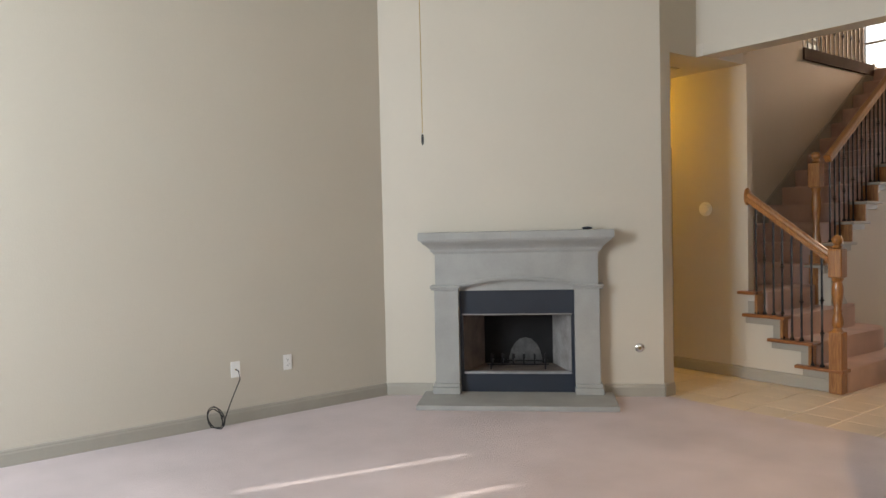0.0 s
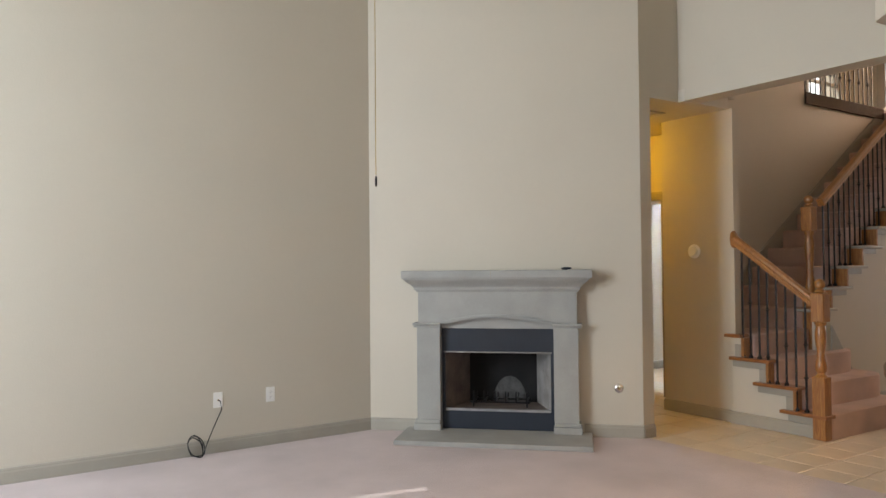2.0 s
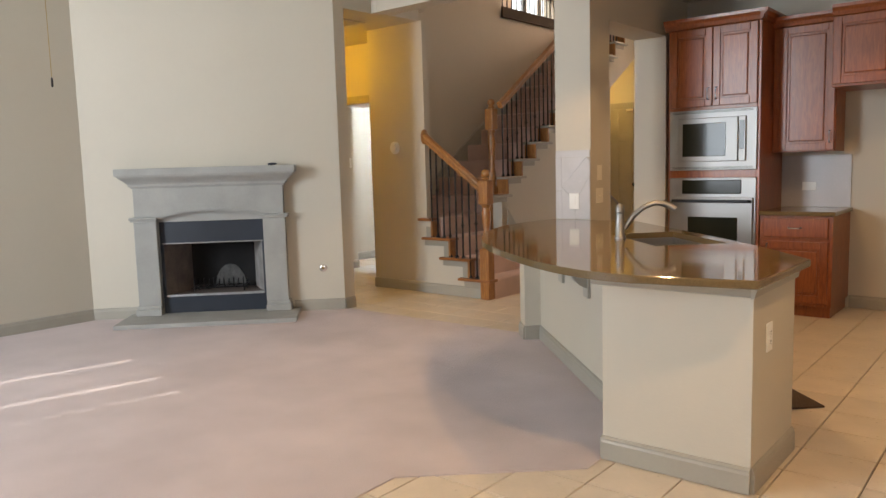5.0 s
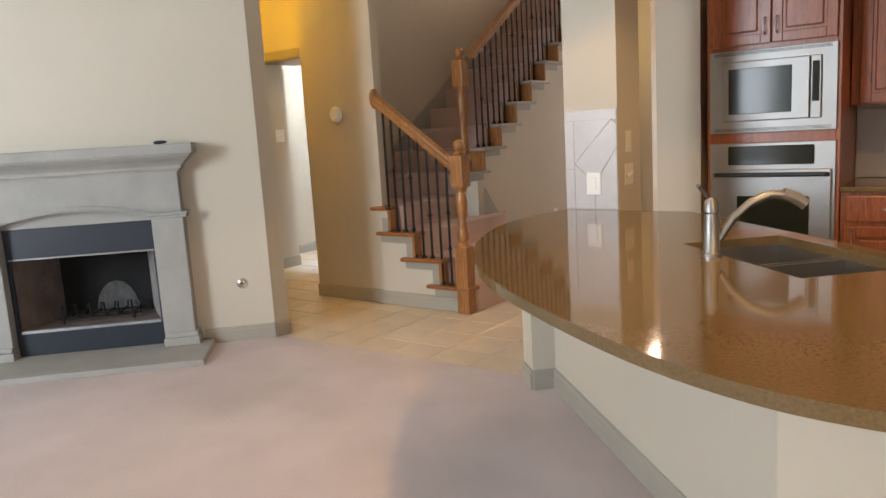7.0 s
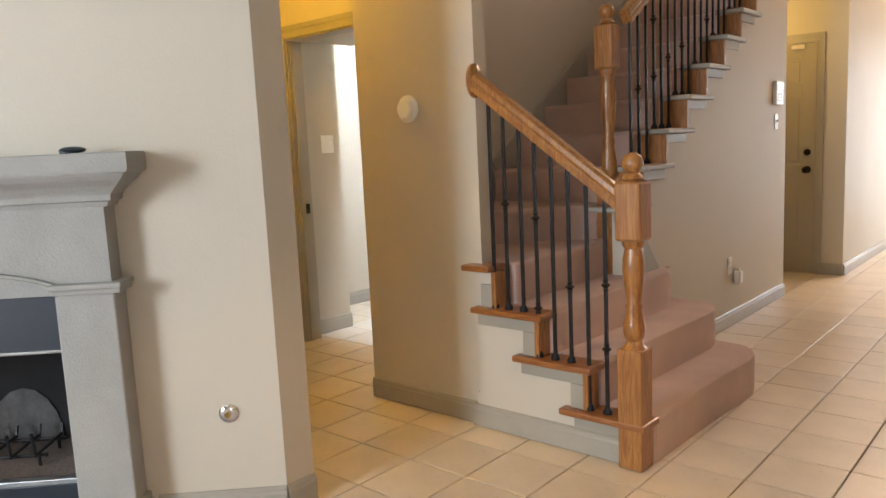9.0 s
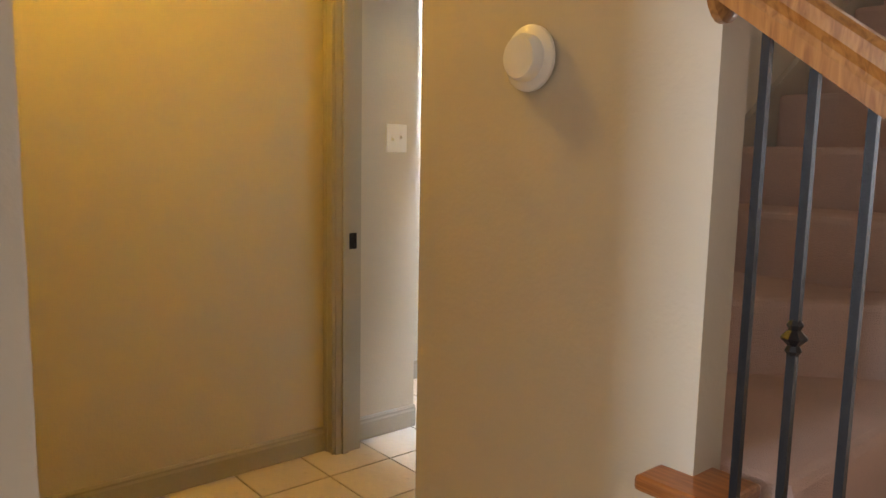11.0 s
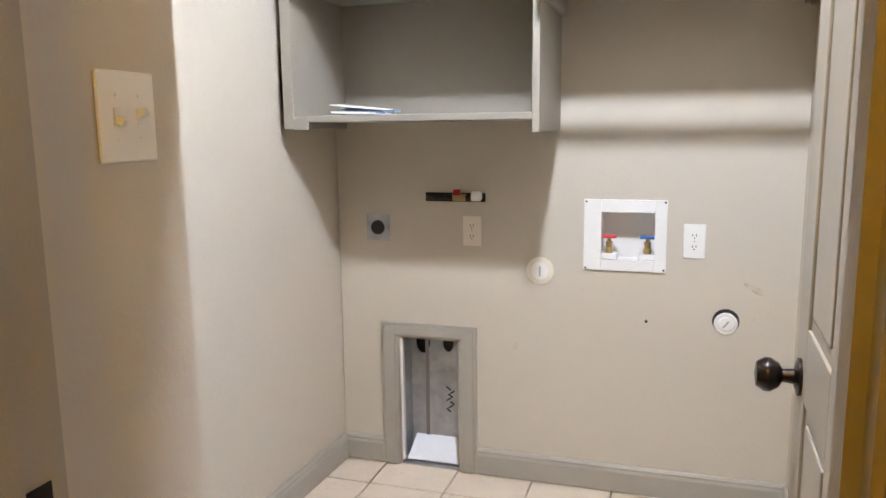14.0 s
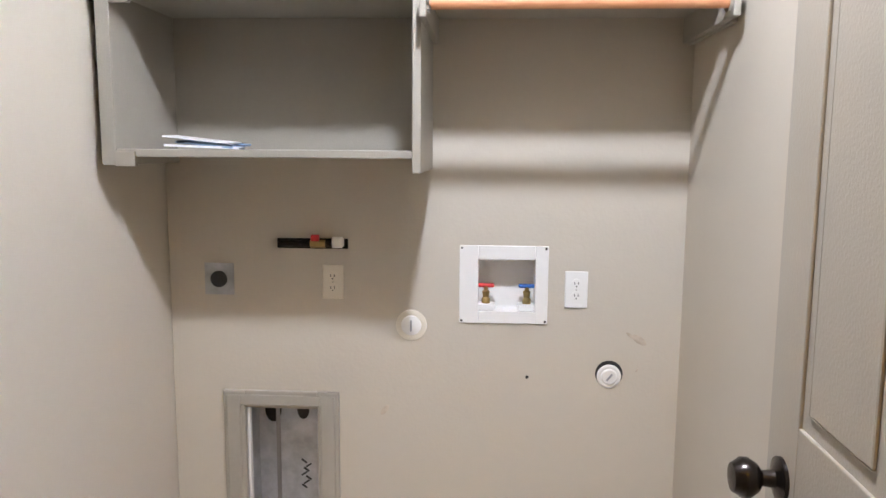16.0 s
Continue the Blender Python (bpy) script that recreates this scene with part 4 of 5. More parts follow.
# ---- kitchen ----
edge = [(-1.575, 5.71), (-1.62, 5.40), (-1.60, 5.05), (-1.515, 4.78), (-1.41, 4.53), (-1.27, 4.30), (-1.12, 4.09), (-0.94, 3.90), (-0.71, 3.70), (-0.40, 3.47), (-0.15, 3.32), (0.08, 3.235), (0.28, 3.22), (0.72, 3.30), (0.73, 4.02), (0.33, 4.50), (-0.13, 4.96), (-0.86, 5.70)]
counter = thing("countertop", "polished brown granite bar counter with a curved edge", "countertop")


def smooth_line(pts, n=4):
    """Catmull-Rom points along an open line."""
    out = []
    for i in range(len(pts) - 1):
        p = [Vector((*pts[max(0, min(len(pts) - 1, i + k))], 0)) for k in (-1, 0, 1, 2)]
        for j in range(n):
            t = j / n
            q = 0.5 * (2 * p[1] + (p[2] - p[0]) * t + (2 * p[0] - 5 * p[1] + 4 * p[2] - p[3]) * t * t + (3 * p[1] - p[0] - 3 * p[2] + p[3]) * t ** 3)
            out.append((q.x, q.y))
    return out + [pts[-1]]


outline = smooth_line(edge[:13]) + edge[13:]
# the slab is cut in two along the sink so that the bowl shows through a real hole
SC, SA = (-0.19, 4.61), -45           # sink centre and turn
slab = link("slab", prism(outline, 0.842, 0.876, 0.008), GRANITE)
slab.parent = counter
hole = prism([(-0.36, -0.2), (0.36, -0.2), (0.36, 0.2), (-0.36, 0.2)], 0.80, 0.92)
moved(hole, pose(SC[0], SC[1], 0, 0, 0, SA))
cutter = link("sink_cut", hole, GRANITE)
mod = slab.modifiers.new("sink_hole", "BOOLEAN")
mod.operation, mod.object, mod.solver = "DIFFERENCE", cutter, "EXACT"
bpy.context.view_layer.update()
cut = bpy.data.meshes.new_from_object(slab.evaluated_get(bpy.context.evaluated_depsgraph_get()))
slab.modifiers.clear()
slab.data = cut
bpy.data.objects.remove(cutter)
part("apron_trim", sweep((-0.02, 3.415, 0.79), (0.67, 3.415, 0.79), [(0, 0), (0.014, 0.006), (0.02, 0.03), (0.034, 0.045), (0.036, 0.052), (0, 0.052)]), TRIM, counter, "taupe moulding below the slab")
part("apron_trim", sweep((0.67, 3.38, 0.79), (0.67, 4.0, 0.79), [(0, 0), (0.014, 0.006), (0.02, 0.03), (0.034, 0.045), (0.036, 0.052), (0, 0.052)]), TRIM, counter, "taupe moulding below the slab")


def corbel(x, y):
    """A scrolled support under the bar, out from the half wall."""
    side = [(0, 0.80), (0.27, 0.80), (0.27, 0.775), (0.25, 0.76), (0.235, 0.72), (0.20, 0.685), (0.15, 0.675), (0.125, 0.66), (0.125, 0.64), (0.105, 0.63), (0.085, 0.60), (0.06, 0.575), (0.03, 0.56), (0, 0.55)]
    bm = bmesh.new()
    m = Matrix.Translation((x, y, 0)) @ pose(0, 0, 0, 0, 0, -135)
    side = [(u, z + 0.042) for u, z in side]
    a, b = [bm.verts.new(m @ Vector((u, -0.035, z))) for u, z in side], [bm.verts.new(m @ Vector((u, 0.035, z))) for u, z in side]
    bm.faces.new(a), bm.faces.new(b[::-1])
    for i in range(len(side)):
        bm.faces.new((a[i], a[(i + 1) % len(side)], b[(i + 1) % len(side)], b[i]))
    c = thing("corbel", "grey scrolled wooden bracket under the bar counter", "corbel", "corbels under the counter")
    part("scroll", bm, TRIM, c)
    part("back_plate", moved(box(0.0, 0.018, -0.05, 0.05, 0.54, 0.842, 0.004), m), TRIM, c)


for x in (-0.95, -0.54):
    corbel(x, 3.80 - x)

sink = thing("kitchen_sink", "stainless double-bowl sink set under the granite", "sink")
sm = pose(SC[0], SC[1], 0, 0, 0, SA)
for x0, x1 in ((-0.37, -0.01), (0.01, 0.37)):
    bm = bmesh.new()
    for a in ((x0, x0 + 0.012, -0.21, 0.21), (x1 - 0.012, x1, -0.21, 0.21), (x0 + 0.012, x1 - 0.012, -0.21, -0.198), (x0 + 0.012, x1 - 0.012, 0.198, 0.21)):
        box(*a, 0.66, 0.842, bm=bm)
    box(x0, x1, -0.21, 0.21, 0.65, 0.66, bm=bm)
    bowl = part("bowl", moved(bm, sm), STEEL, sink)
    part("drain", lathe([(0.045, 0.66), (0.045, 0.664), (0.03, 0.662), (0, 0.661)], 18, sm @ pose((x0 + x1) / 2, 0, 0)), CHROME, bowl)

faucet = thing("kitchen_faucet", "brushed nickel faucet with an arched spout", "faucet")
fm = Matrix.Translation((-0.41, 4.485, 0.876))
part("body", lathe([(0.034, 0), (0.034, 0.012), (0.027, 0.02), (0.025, 0.13), (0.022, 0.15), (0.026, 0.155), (0.024, 0.19), (0.012, 0.205), (0, 0.206)], 20, fm), STEEL, faucet, smooth=True)
part("lever", tube([fm @ Vector((0, 0, 0.19)), fm @ Vector((-0.02, -0.02, 0.225)), fm @ Vector((-0.03, -0.05, 0.25))], 0.007, 8), STEEL, faucet, smooth=True)
sp = [(0.02, 0.02, 0.06), (0.06, 0.045, 0.13), (0.11, 0.075, 0.18), (0.165, 0.105, 0.205), (0.21, 0.13, 0.20), (0.245, 0.15, 0.175)]
part("spout", tube([fm @ Vector(p) for p in sp], 0.015, 12), STEEL, faucet, smooth=True)
part("nozzle", tube([fm @ Vector((0.20, 0.125, 0.205)), fm @ Vector((0.235, 0.145, 0.19)), fm @ Vector((0.265, 0.16, 0.165))], 0.02, 12), STEEL, faucet, smooth=True)

# tile splash on the column: framed with a diamond
splash = thing("tile_splash", "white ceramic tile splash with a diamond pattern on the column", "tile splash")


def splash_piece(points, name="tile"):
    cx, cz = sum(p[0] for p in points) / len(points), sum(p[1] for p in points) / len(points)
    bm = bmesh.new()
    q = [(cx + (x - cx) * 0.985, cz + (z - cz) * 0.985) for x, z in points]
    a, b = [bm.verts.new((x, 5.712, z)) for x, z in q], [bm.verts.new((x, 5.720, z)) for x, z in q]
    bm.faces.new(a)
    for i in range(len(q)):
        bm.faces.new((a[i], a[(i + 1) % len(q)], b[(i + 1) % len(q)], b[i]))
    part(name, bm, SPLASH, splash)


part("grout", box(-1.568, -1.262, 5.7165, 5.7215, 0.877, 1.42), SHELF, splash)
x0, x1, z0, z1, bw = -1.568, -1.262, 0.878, 1.42, 0.055
splash_piece([(x0, z1 - bw), (x0 + bw, z1 - bw), (x1, z1 - bw), (x1, z1), (x0, z1)])
splash_piece([(x0, 1.10), (x0 + bw, 1.10), (x0 + bw, z1 - bw), (x0, z1 - bw)])
splash_piece([(x0, z0), (x0 + bw, z0), (x0 + bw, 1.10), (x0, 1.10)])
xi, zm = x0 + bw, z1 - bw
splash_piece([(xi, 1.13), (x1 - 0.03, zm), (xi, zm)])
splash_piece([(xi, 1.13), (xi + 0.12, 1.02), (x1, 1.22), (x1, zm - 0.03), (x1 - 0.03, zm)])
splash_piece([(xi, z0), (xi + 0.12, z0), (xi + 0.12, 1.02), (xi, 1.13)])
splash_piece([(xi + 0.12, z0), (x1, z0), (x1, 1.22), (xi + 0.12, 1.02)])
plate("power_outlet", "white duplex outlet in the tile splash", "outlet", frame_at(-1.40, 5.712, 1.02, 0), 0.085, 0.125, WHITE, "rocker")
plate("light_switch", "almond rocker switch on the column side", "light switch", frame_at(-1.26, 5.86, 1.24, EASTWARD), 0.075, 0.118, ALMOND, "rocker")
plate("light_switch", "almond double rocker switch on the column side", "light switch", frame_at(-1.26, 5.86, 1.06, EASTWARD), 0.115, 0.118, ALMOND, "toggle2")
plate("power_outlet", "white outlet on the end of the counter block", "outlet", frame_at(0.67, 3.62, 0.60, EASTWARD), 0.075, 0.12, WHITE, "outlet")


def raised_door(parent, x0, x1, z0, z1, y, handle=None, handle_z=0.0):
    """A cherry cabinet door with a raised panel on a front at y, facing -y."""
    dr = part("cabinet_door", box(x0, x1, y - 0.012, y, z0, z1, 0.003), CHERRY, parent)
    w = 0.06
    for a in ((x0, x0 + w, z0, z1), (x1 - w, x1, z0, z1), (x0 + w, x1 - w, z0, z0 + w), (x0 + w, x1 - w, z1 - w, z1)):
        part("frame_board", box(a[0], a[1], y - 0.024, y - 0.011, a[2], a[3], 0.004), CHERRY, dr)
    part("raised_panel", box(x0 + w + 0.018, x1 - w - 0.018, y - 0.022, y - 0.010, z0 + w + 0.018, z1 - w - 0.018, 0.009), CHERRY, dr)
    if handle is not None:
        if handle_z:
            bm = tube([(handle, y - 0.024, handle_z - 0.05), (handle, y - 0.05, handle_z - 0.04), (handle, y - 0.05, handle_z + 0.04), (handle, y - 0.024, handle_z + 0.05)], 0.006, 8)
        part("handle", bm, STEEL, dr, "brushed metal pull", True)
    return dr


TX0, TX1, TY, TB = -1.165, -0.375, 7.00, 7.66
tower = thing("oven_cabinet", "tall cherry cabinet holding the microwave and the oven", "cabinet")
for x0, x1 in ((TX0, TX0 + 0.03), (TX1 - 0.03, TX1)):
    part("side_panel", box(x0, x1, TY, TB, 0.0, 2.46, 0.003), CHERRY, tower)
part("back_panel", box(TX0 + 0.03, TX1 - 0.03, TB - 0.02, TB, 0, 2.46), CHERRY, tower)
for z0, z1 in ((2.42, 2.46), (1.745, 1.785), (1.16, 1.225), (0.40, 0.45), (0.0, 0.10)):
    part("face_rail", box(TX0 + 0.03, TX1 - 0.03, TY, TB - 0.02, z0, z1, 0.002), CHERRY, tower)
part("crown_moulding", sweep((TX0 - 0.03, TY, 2.44), (TX1 + 0.04, TY, 2.44), [(0, 0), (0.02, 0.01), (0.03, 0.04), (0.055, 0.065), (0.058, 0.09), (0, 0.09)]), CHERRY, tower)
part("crown_moulding", sweep((TX1, TY - 0.055, 2.44), (TX1, TB, 2.44), [(0, 0), (0.02, 0.01), (0.03, 0.04), (0.055, 0.065), (0.058, 0.09), (0, 0.09)]), CHERRY, tower)
raised_door(tower, TX0 + 0.025, (TX0 + TX1) / 2 - 0.004, 1.775, 2.435, TY, (TX0 + TX1) / 2 - 0.035, 1.88)
raised_door(tower, (TX0 + TX1) / 2 + 0.004, TX1 - 0.025, 1.775, 2.435, TY, (TX0 + TX1) / 2 + 0.035, 1.88)
raised_door(tower, TX0 + 0.025, TX1 - 0.025, 0.11, 0.40, TY)

mw = thing("microwave_oven", "built-in stainless steel microwave with a trim frame", "microwave")
MX0, MX1 = TX0 + 0.02, TX1 - 0.02
part("trim_frame", box(MX0, MX1, TY - 0.02, TY - 0.002, 1.225, 1.745, 0.004), STEEL, mw)
part("case", box(MX0 + 0.04, MX1 - 0.04, TY + 0.0, TY + 0.45, 1.27, 1.70), BLACK, mw)
dr = part("door", box(MX0 + 0.085, MX0 + 0.60, TY - 0.040, TY - 0.018, 1.30, 1.675, 0.006), STEEL, mw)
part("window", box(MX0 + 0.125, MX0 + 0.50, TY - 0.044, TY - 0.038, 1.345, 1.63, 0.003), GLASS_DARK, dr, "dark glass window")
part("control_panel", box(MX0 + 0.605, MX1 - 0.085, TY - 0.040, TY - 0.018, 1.30, 1.675, 0.005), STEEL, mw)
part("display", box(MX0 + 0.615, MX1 - 0.095, TY - 0.043, TY - 0.039, 1.40, 1.64, 0.002), GLASS_DARK, mw, "dark key panel")
for z in (1.245, 1.725):
    for i in range(3):
        part("vent_slot", box(MX0 + 0.03, MX1 - 0.03, TY - 0.0215, TY - 0.0195, z - 0.008 + i * 0.007, z - 0.005 + i * 0.007), RUBBER, mw)

ov = thing("wall_oven", "built-in stainless steel wall oven with a black handle", "oven")
part("front_frame", box(MX0, MX1, TY - 0.02, TY - 0.002, 0.45, 1.16, 0.004), STEEL, ov)
part("case", box(MX0 + 0.03, MX1 - 0.03, TY, TY + 0.55, 0.47, 1.14), BLACK, ov)
part("control_panel", box(MX0 + 0.12, MX1 - 0.12, TY - 0.034, TY - 0.018, 1.02, 1.14, 0.006), GLASS_DARK, ov, "black glass control panel")
dr = part("door", box(MX0 + 0.02, MX1 - 0.02, TY - 0.045, TY - 0.018, 0.47, 0.99, 0.006), STEEL, ov)
part("window", box(MX0 + 0.18, MX1 - 0.14, TY - 0.050, TY - 0.044, 0.52, 0.82, 0.003), GLASS_DARK, dr, "dark oven window")
part("handle", tube([(MX0 + 0.04, TY - 0.045, 0.955), (MX0 + 0.05, TY - 0.085, 0.96), (MX1 - 0.05, TY - 0.085, 0.96), (MX1 - 0.04, TY - 0.045, 0.955)], 0.014, 10), BLACK, dr, "black bar handle", True)

base = thing("base_cabinet", "cherry base cabinet with a drawer over a door", "cabinet")
BX0, BX1 = TX1 + 0.005, 0.19
part("carcass", box(BX0, BX1, TY + 0.02, TB, 0.10, 0.84, 0.003), CHERRY, base)
part("toe_kick", box(BX0, BX1 - 0.02, TY + 0.09, TB, 0.0, 0.10), CHERRY, base)
part("drawer_front", box(BX0 + 0.03, BX1 - 0.03, TY, TY + 0.02, 0.66, 0.82, 0.008), CHERRY, base)
part("drawer_pull", tube([(-0.14, TY, 0.745), (-0.13, TY - 0.028, 0.74), (-0.05, TY - 0.028, 0.74), (-0.04, TY, 0.745)], 0.006, 8), STEEL, base, "brushed metal pull", True)
raised_door(base, BX0 + 0.03, BX1 - 0.03, 0.13, 0.63, TY + 0.02, BX0 + 0.07, 0.56)
worktop = thing("worktop", "brown granite worktop on the base cabinet", "worktop")
part("slab", box(BX0 - 0.0, BX1 + 0.02, TY - 0.02, TB - 0.002, 0.842, 0.876, 0.008), GRANITE, worktop)
part("upstand", box(BX0, BX1, TB - 0.014, TB - 0.002, 0.878, 1.33, 0.002), SPLASH, worktop, "pale tile splash")
plate("power_outlet", "white outlet in the splash above the worktop", "outlet", frame_at(-0.14, TB - 0.016, 1.06, 0), 0.115, 0.075, WHITE, "blank")

uy = 7.33
upper = thing("wall_cabinet", "cherry wall cabinet with one raised-panel door", "cabinet", "wall cabinets")
part("carcass", box(TX1 + 0.005, 0.125, uy, TB, 1.36, 2.42, 0.003), CHERRY, upper)
raised_door(upper, TX1 + 0.06, 0.115, 1.37, 2.40, uy, 0.085, 1.48)
part("crown_moulding", sweep((TX1, uy, 2.40), (0.13, uy, 2.40), [(0, 0), (0.02, 0.01), (0.03, 0.04), (0.055, 0.065), (0.058, 0.09), (0, 0.09)]), CHERRY, upper)
upper2 = thing("wall_cabinet", "short cherry wall cabinet above the refrigerator space", "cabinet", "wall cabinets")
part("carcass", box(0.13, 1.05, 7.10, TB, 1.86, 2.42, 0.003), CHERRY, upper2)
raised_door(upper2, 0.14, 0.585, 1.88, 2.40, 7.10, 0.55, 1.96)
raised_door(upper2, 0.595, 1.04, 1.88, 2.40, 7.10, 0.63, 1.96)
part("crown_moulding", sweep((0.13, 7.10, 2.40), (1.06, 7.10, 2.40), [(0, 0), (0.02, 0.01), (0.03, 0.04), (0.055, 0.065), (0.058, 0.09), (0, 0.09)]), CHERRY, upper2)
tagged(link("floor_mat", prism([(0.66, 4.70), (0.20, 5.16), (-0.15, 4.81), (0.31, 4.35)], 0.001, 0.012, 0.004), MATTING), "dark brown mat on the kitchen tiles before the sink", "floor mat")

# recessed kitchen lamps, warm
KITCHEN_LAMPS = ((-0.35, 4.45, 2.4), (0.9, 5.9, 0.9), (-0.5, 6.2, 0.22), (1.6, 2.6, 3.6))
for x, y, share in KITCHEN_LAMPS:
    can = thing("recessed_lamp", "warm recessed ceiling lamp with a white ring", "ceiling lamp", "recessed kitchen lamps")
    part("ring", lathe([(0.095, HALL_Z - 0.004), (0.098, HALL_Z - 0.008), (0.075, HALL_Z - 0.006), (0.07, HALL_Z + 0.0)], 24, pose(x, y, 0)), WHITE, can, smooth=True)
    part("diffuser", lathe([(0.07, HALL_Z - 0.003), (0, HALL_Z - 0.004)], 20, pose(x, y, 0)), BULB, can)
    lamp("recessed_lamp_light", "SPOT", look((x, y, HALL_Z - 0.03), (x, y, 0)), KITCHEN_POWER * share, (1.0, 0.60, 0.26), size=0.05, spot=radians(126))

# ---- hall ----
HL = (-5.0, 5.95)
hl = thing("hall_ceiling_lamp", "round glass ceiling lamp with a warm bulb", "ceiling lamp")
part("canopy", lathe([(0.14, HALL_Z), (0.14, HALL_Z - 0.02), (0.12, HALL_Z - 0.03)], 24, pose(*HL, 0)), WHITE, hl, smooth=True)
part("glass_bowl", lathe([(0.13, HALL_Z - 0.025), (0.115, HALL_Z - 0.06), (0.07, HALL_Z - 0.09), (0, HALL_Z - 0.10)], 24, pose(*HL, 0)), BULB, hl, smooth=True)
lamp("hall_lamp_light", "POINT", pose(*HL, HALL_Z - 0.16), HALL_POWER, (1.0, 0.52, 0.02), size=0.07)
rec = thing("foyer_ceiling_lamp", "round warm lamp under the stair recess", "ceiling lamp")
part("canopy", lathe([(0.09, 2.60), (0.09, 2.52), (0.07, 2.49), (0, 2.48)], 20, pose(-3.75, 10.45, 0)), BULB, rec, smooth=True)
lamp("recess_lamp_light", "POINT", pose(-3.75, 10.45, 2.40), RECESS_POWER, (1.0, 0.62, 0.14), size=0.05)
detector = thing("door_chime", "round white chime box high on the hall wall", "door chime")
part("cover", lathe([(0.07, 0), (0.07, 0.025), (0.05, 0.04), (0, 0.042)], 24, Matrix.Translation((-5.645, 6.66, 2.13)) @ pose(0, 0, 0, 0, 90)), ALMOND, detector, smooth=True)
vent = thing("return_air_vent", "grey slatted air vent in the hall ceiling", "air vent")
part("frame", box(-4.55, -3.95, 5.62, 6.02, HALL_Z - 0.012, HALL_Z - 0.0045, 0.002), SHELF, vent)
for i in range(9):
    part("slat", box(-4.52, -3.98, 5.645 + i * 0.04, 5.67 + i * 0.04, HALL_Z - 0.016, HALL_Z - 0.012), CEIL, vent)

# laundry door frame with its strike plate, and the open door
casing("door_2", frame_at(-5.577, 6.93, 0, 0), 0.832, 2.115, 0.12, "taupe casing around the laundry doorway")
strike = part("strike_plate", box(-5.5615, -5.559, 6.985, 7.03, 0.915, 0.985, 0.0008), BRONZE, bpy.data.objects["door_2"], "black strike plate")
part("stop", box(-5.561, -5.549, 6.955, 6.985, 0.002, 2.095), TRIM, bpy.data.objects["door_2"])
part("stop", box(-4.773, -4.761, 6.955, 6.985, 0.002, 2.095), TRIM, bpy.data.objects["door_2"])
ld = panel_door("laundry_door", "taupe panel door standing open into the laundry", frame_at(-4.665, 7.875, 0, -91.5), 0.81, 2.085, DOOR, [(0.22, 0.90), (1.03, 1.96)], "left", 0.93)
for z in (0.25, 1.05, 1.85):
    part("hinge", lathe([(0.008, z - 0.045), (0.008, z + 0.045)], 10, pose(-4.715, 7.062, 0)), BRONZE, bpy.data.objects["laundry_door"], "dark bronze hinge")

# ---- laundry ----
plate("light_switch", "white two-gang toggle switch in the laundry", "light switch", frame_at(-5.645, 7.298, 1.397, EASTWARD), 0.116, 0.128, WHITE, "toggle2")
unit = thing("laundry_shelves", "taupe wall shelving with two bays and a hanging rod", "shelf unit")
FY = 8.70
part("side_panel", box(-6.181, -6.141, FY, LY - 0.002, 1.375, 2.16, 0.003), SHELF, unit)
part("divider", box(-5.326, -5.302, FY, LY - 0.002, 1.36, 2.16, 0.003), SHELF, unit)
part("side_panel", box(-4.508, -4.490, FY + 0.01, LY - 0.002, 1.75, 2.16, 0.003), SHELF, unit)
part("shelf", box(-6.141, -5.326, FY + 0.005, LY - 0.014, 1.398, 1.420, 0.003), SHELF, unit)
part("shelf", box(-6.141, -5.326, FY + 0.005, LY - 0.014, 1.835, 1.857, 0.003), SHELF, unit)
part("shelf", box(-5.302, -4.508, FY + 0.005, LY - 0.002, 1.832, 1.854, 0.003), SHELF, unit)
part("top_shelf", box(-6.181, -4.490, FY, LY - 0.002, 2.16, 2.18, 0.003), SHELF, unit)
part("back_panel", box(-6.141, -5.326, LY - 0.013, LY - 0.003, 1.40, 2.16), SHELF, unit)
for z in (1.384, 1.82):
    part("cleat", box(-6.141, -6.086, FY - 0.004, FY + 0.016, z - 0.012, z + 0.03, 0.003), SHELF, unit)
for x0, x1 in ((-5.302, -5.284), (-4.526, -4.508)):
    part("cleat", box(x0, x1, FY - 0.07, LY - 0.004, 1.755, 1.831, 0.003), SHELF, unit)
rod = part("hanging_rod", tube([(-5.286, FY - 0.045, 1.793), (-4.524, FY - 0.045, 1.793)], 0.017, 16), ROD, unit, "round reddish wooden hanging rod", True)
for x in (-5.284, -4.536):
    part("rod_socket", lathe([(0.026, 0), (0.026, 0.008), (0.02, 0.012)], 16, Matrix.Translation((x, FY - 0.045, 1.793)) @ pose(0, 0, 0, 0, 90)), CHROME, unit)
lf = thing("leaflets", "folded white and blue leaflets lying on the shelf", "papers")
part("sheet", moved(box(-0.10, 0.10, -0.07, 0.07, 0.0, 0.006), pose(-5.926, 8.80, 1.424, 0, 2, 12)), PAPER, lf)
part("sheet", moved(box(-0.085, 0.085, -0.06, 0.06, 0.0, 0.005), pose(-5.906, 8.81, 1.434, 4, 5, -8)), PAPER_BLUE, lf, "blue printed leaflet")
part("sheet", moved(box(-0.09, 0.10, -0.055, 0.055, 0.0, 0.003), pose(-5.936, 8.79, 1.446, 2, 6, 4)), PAPER, lf)

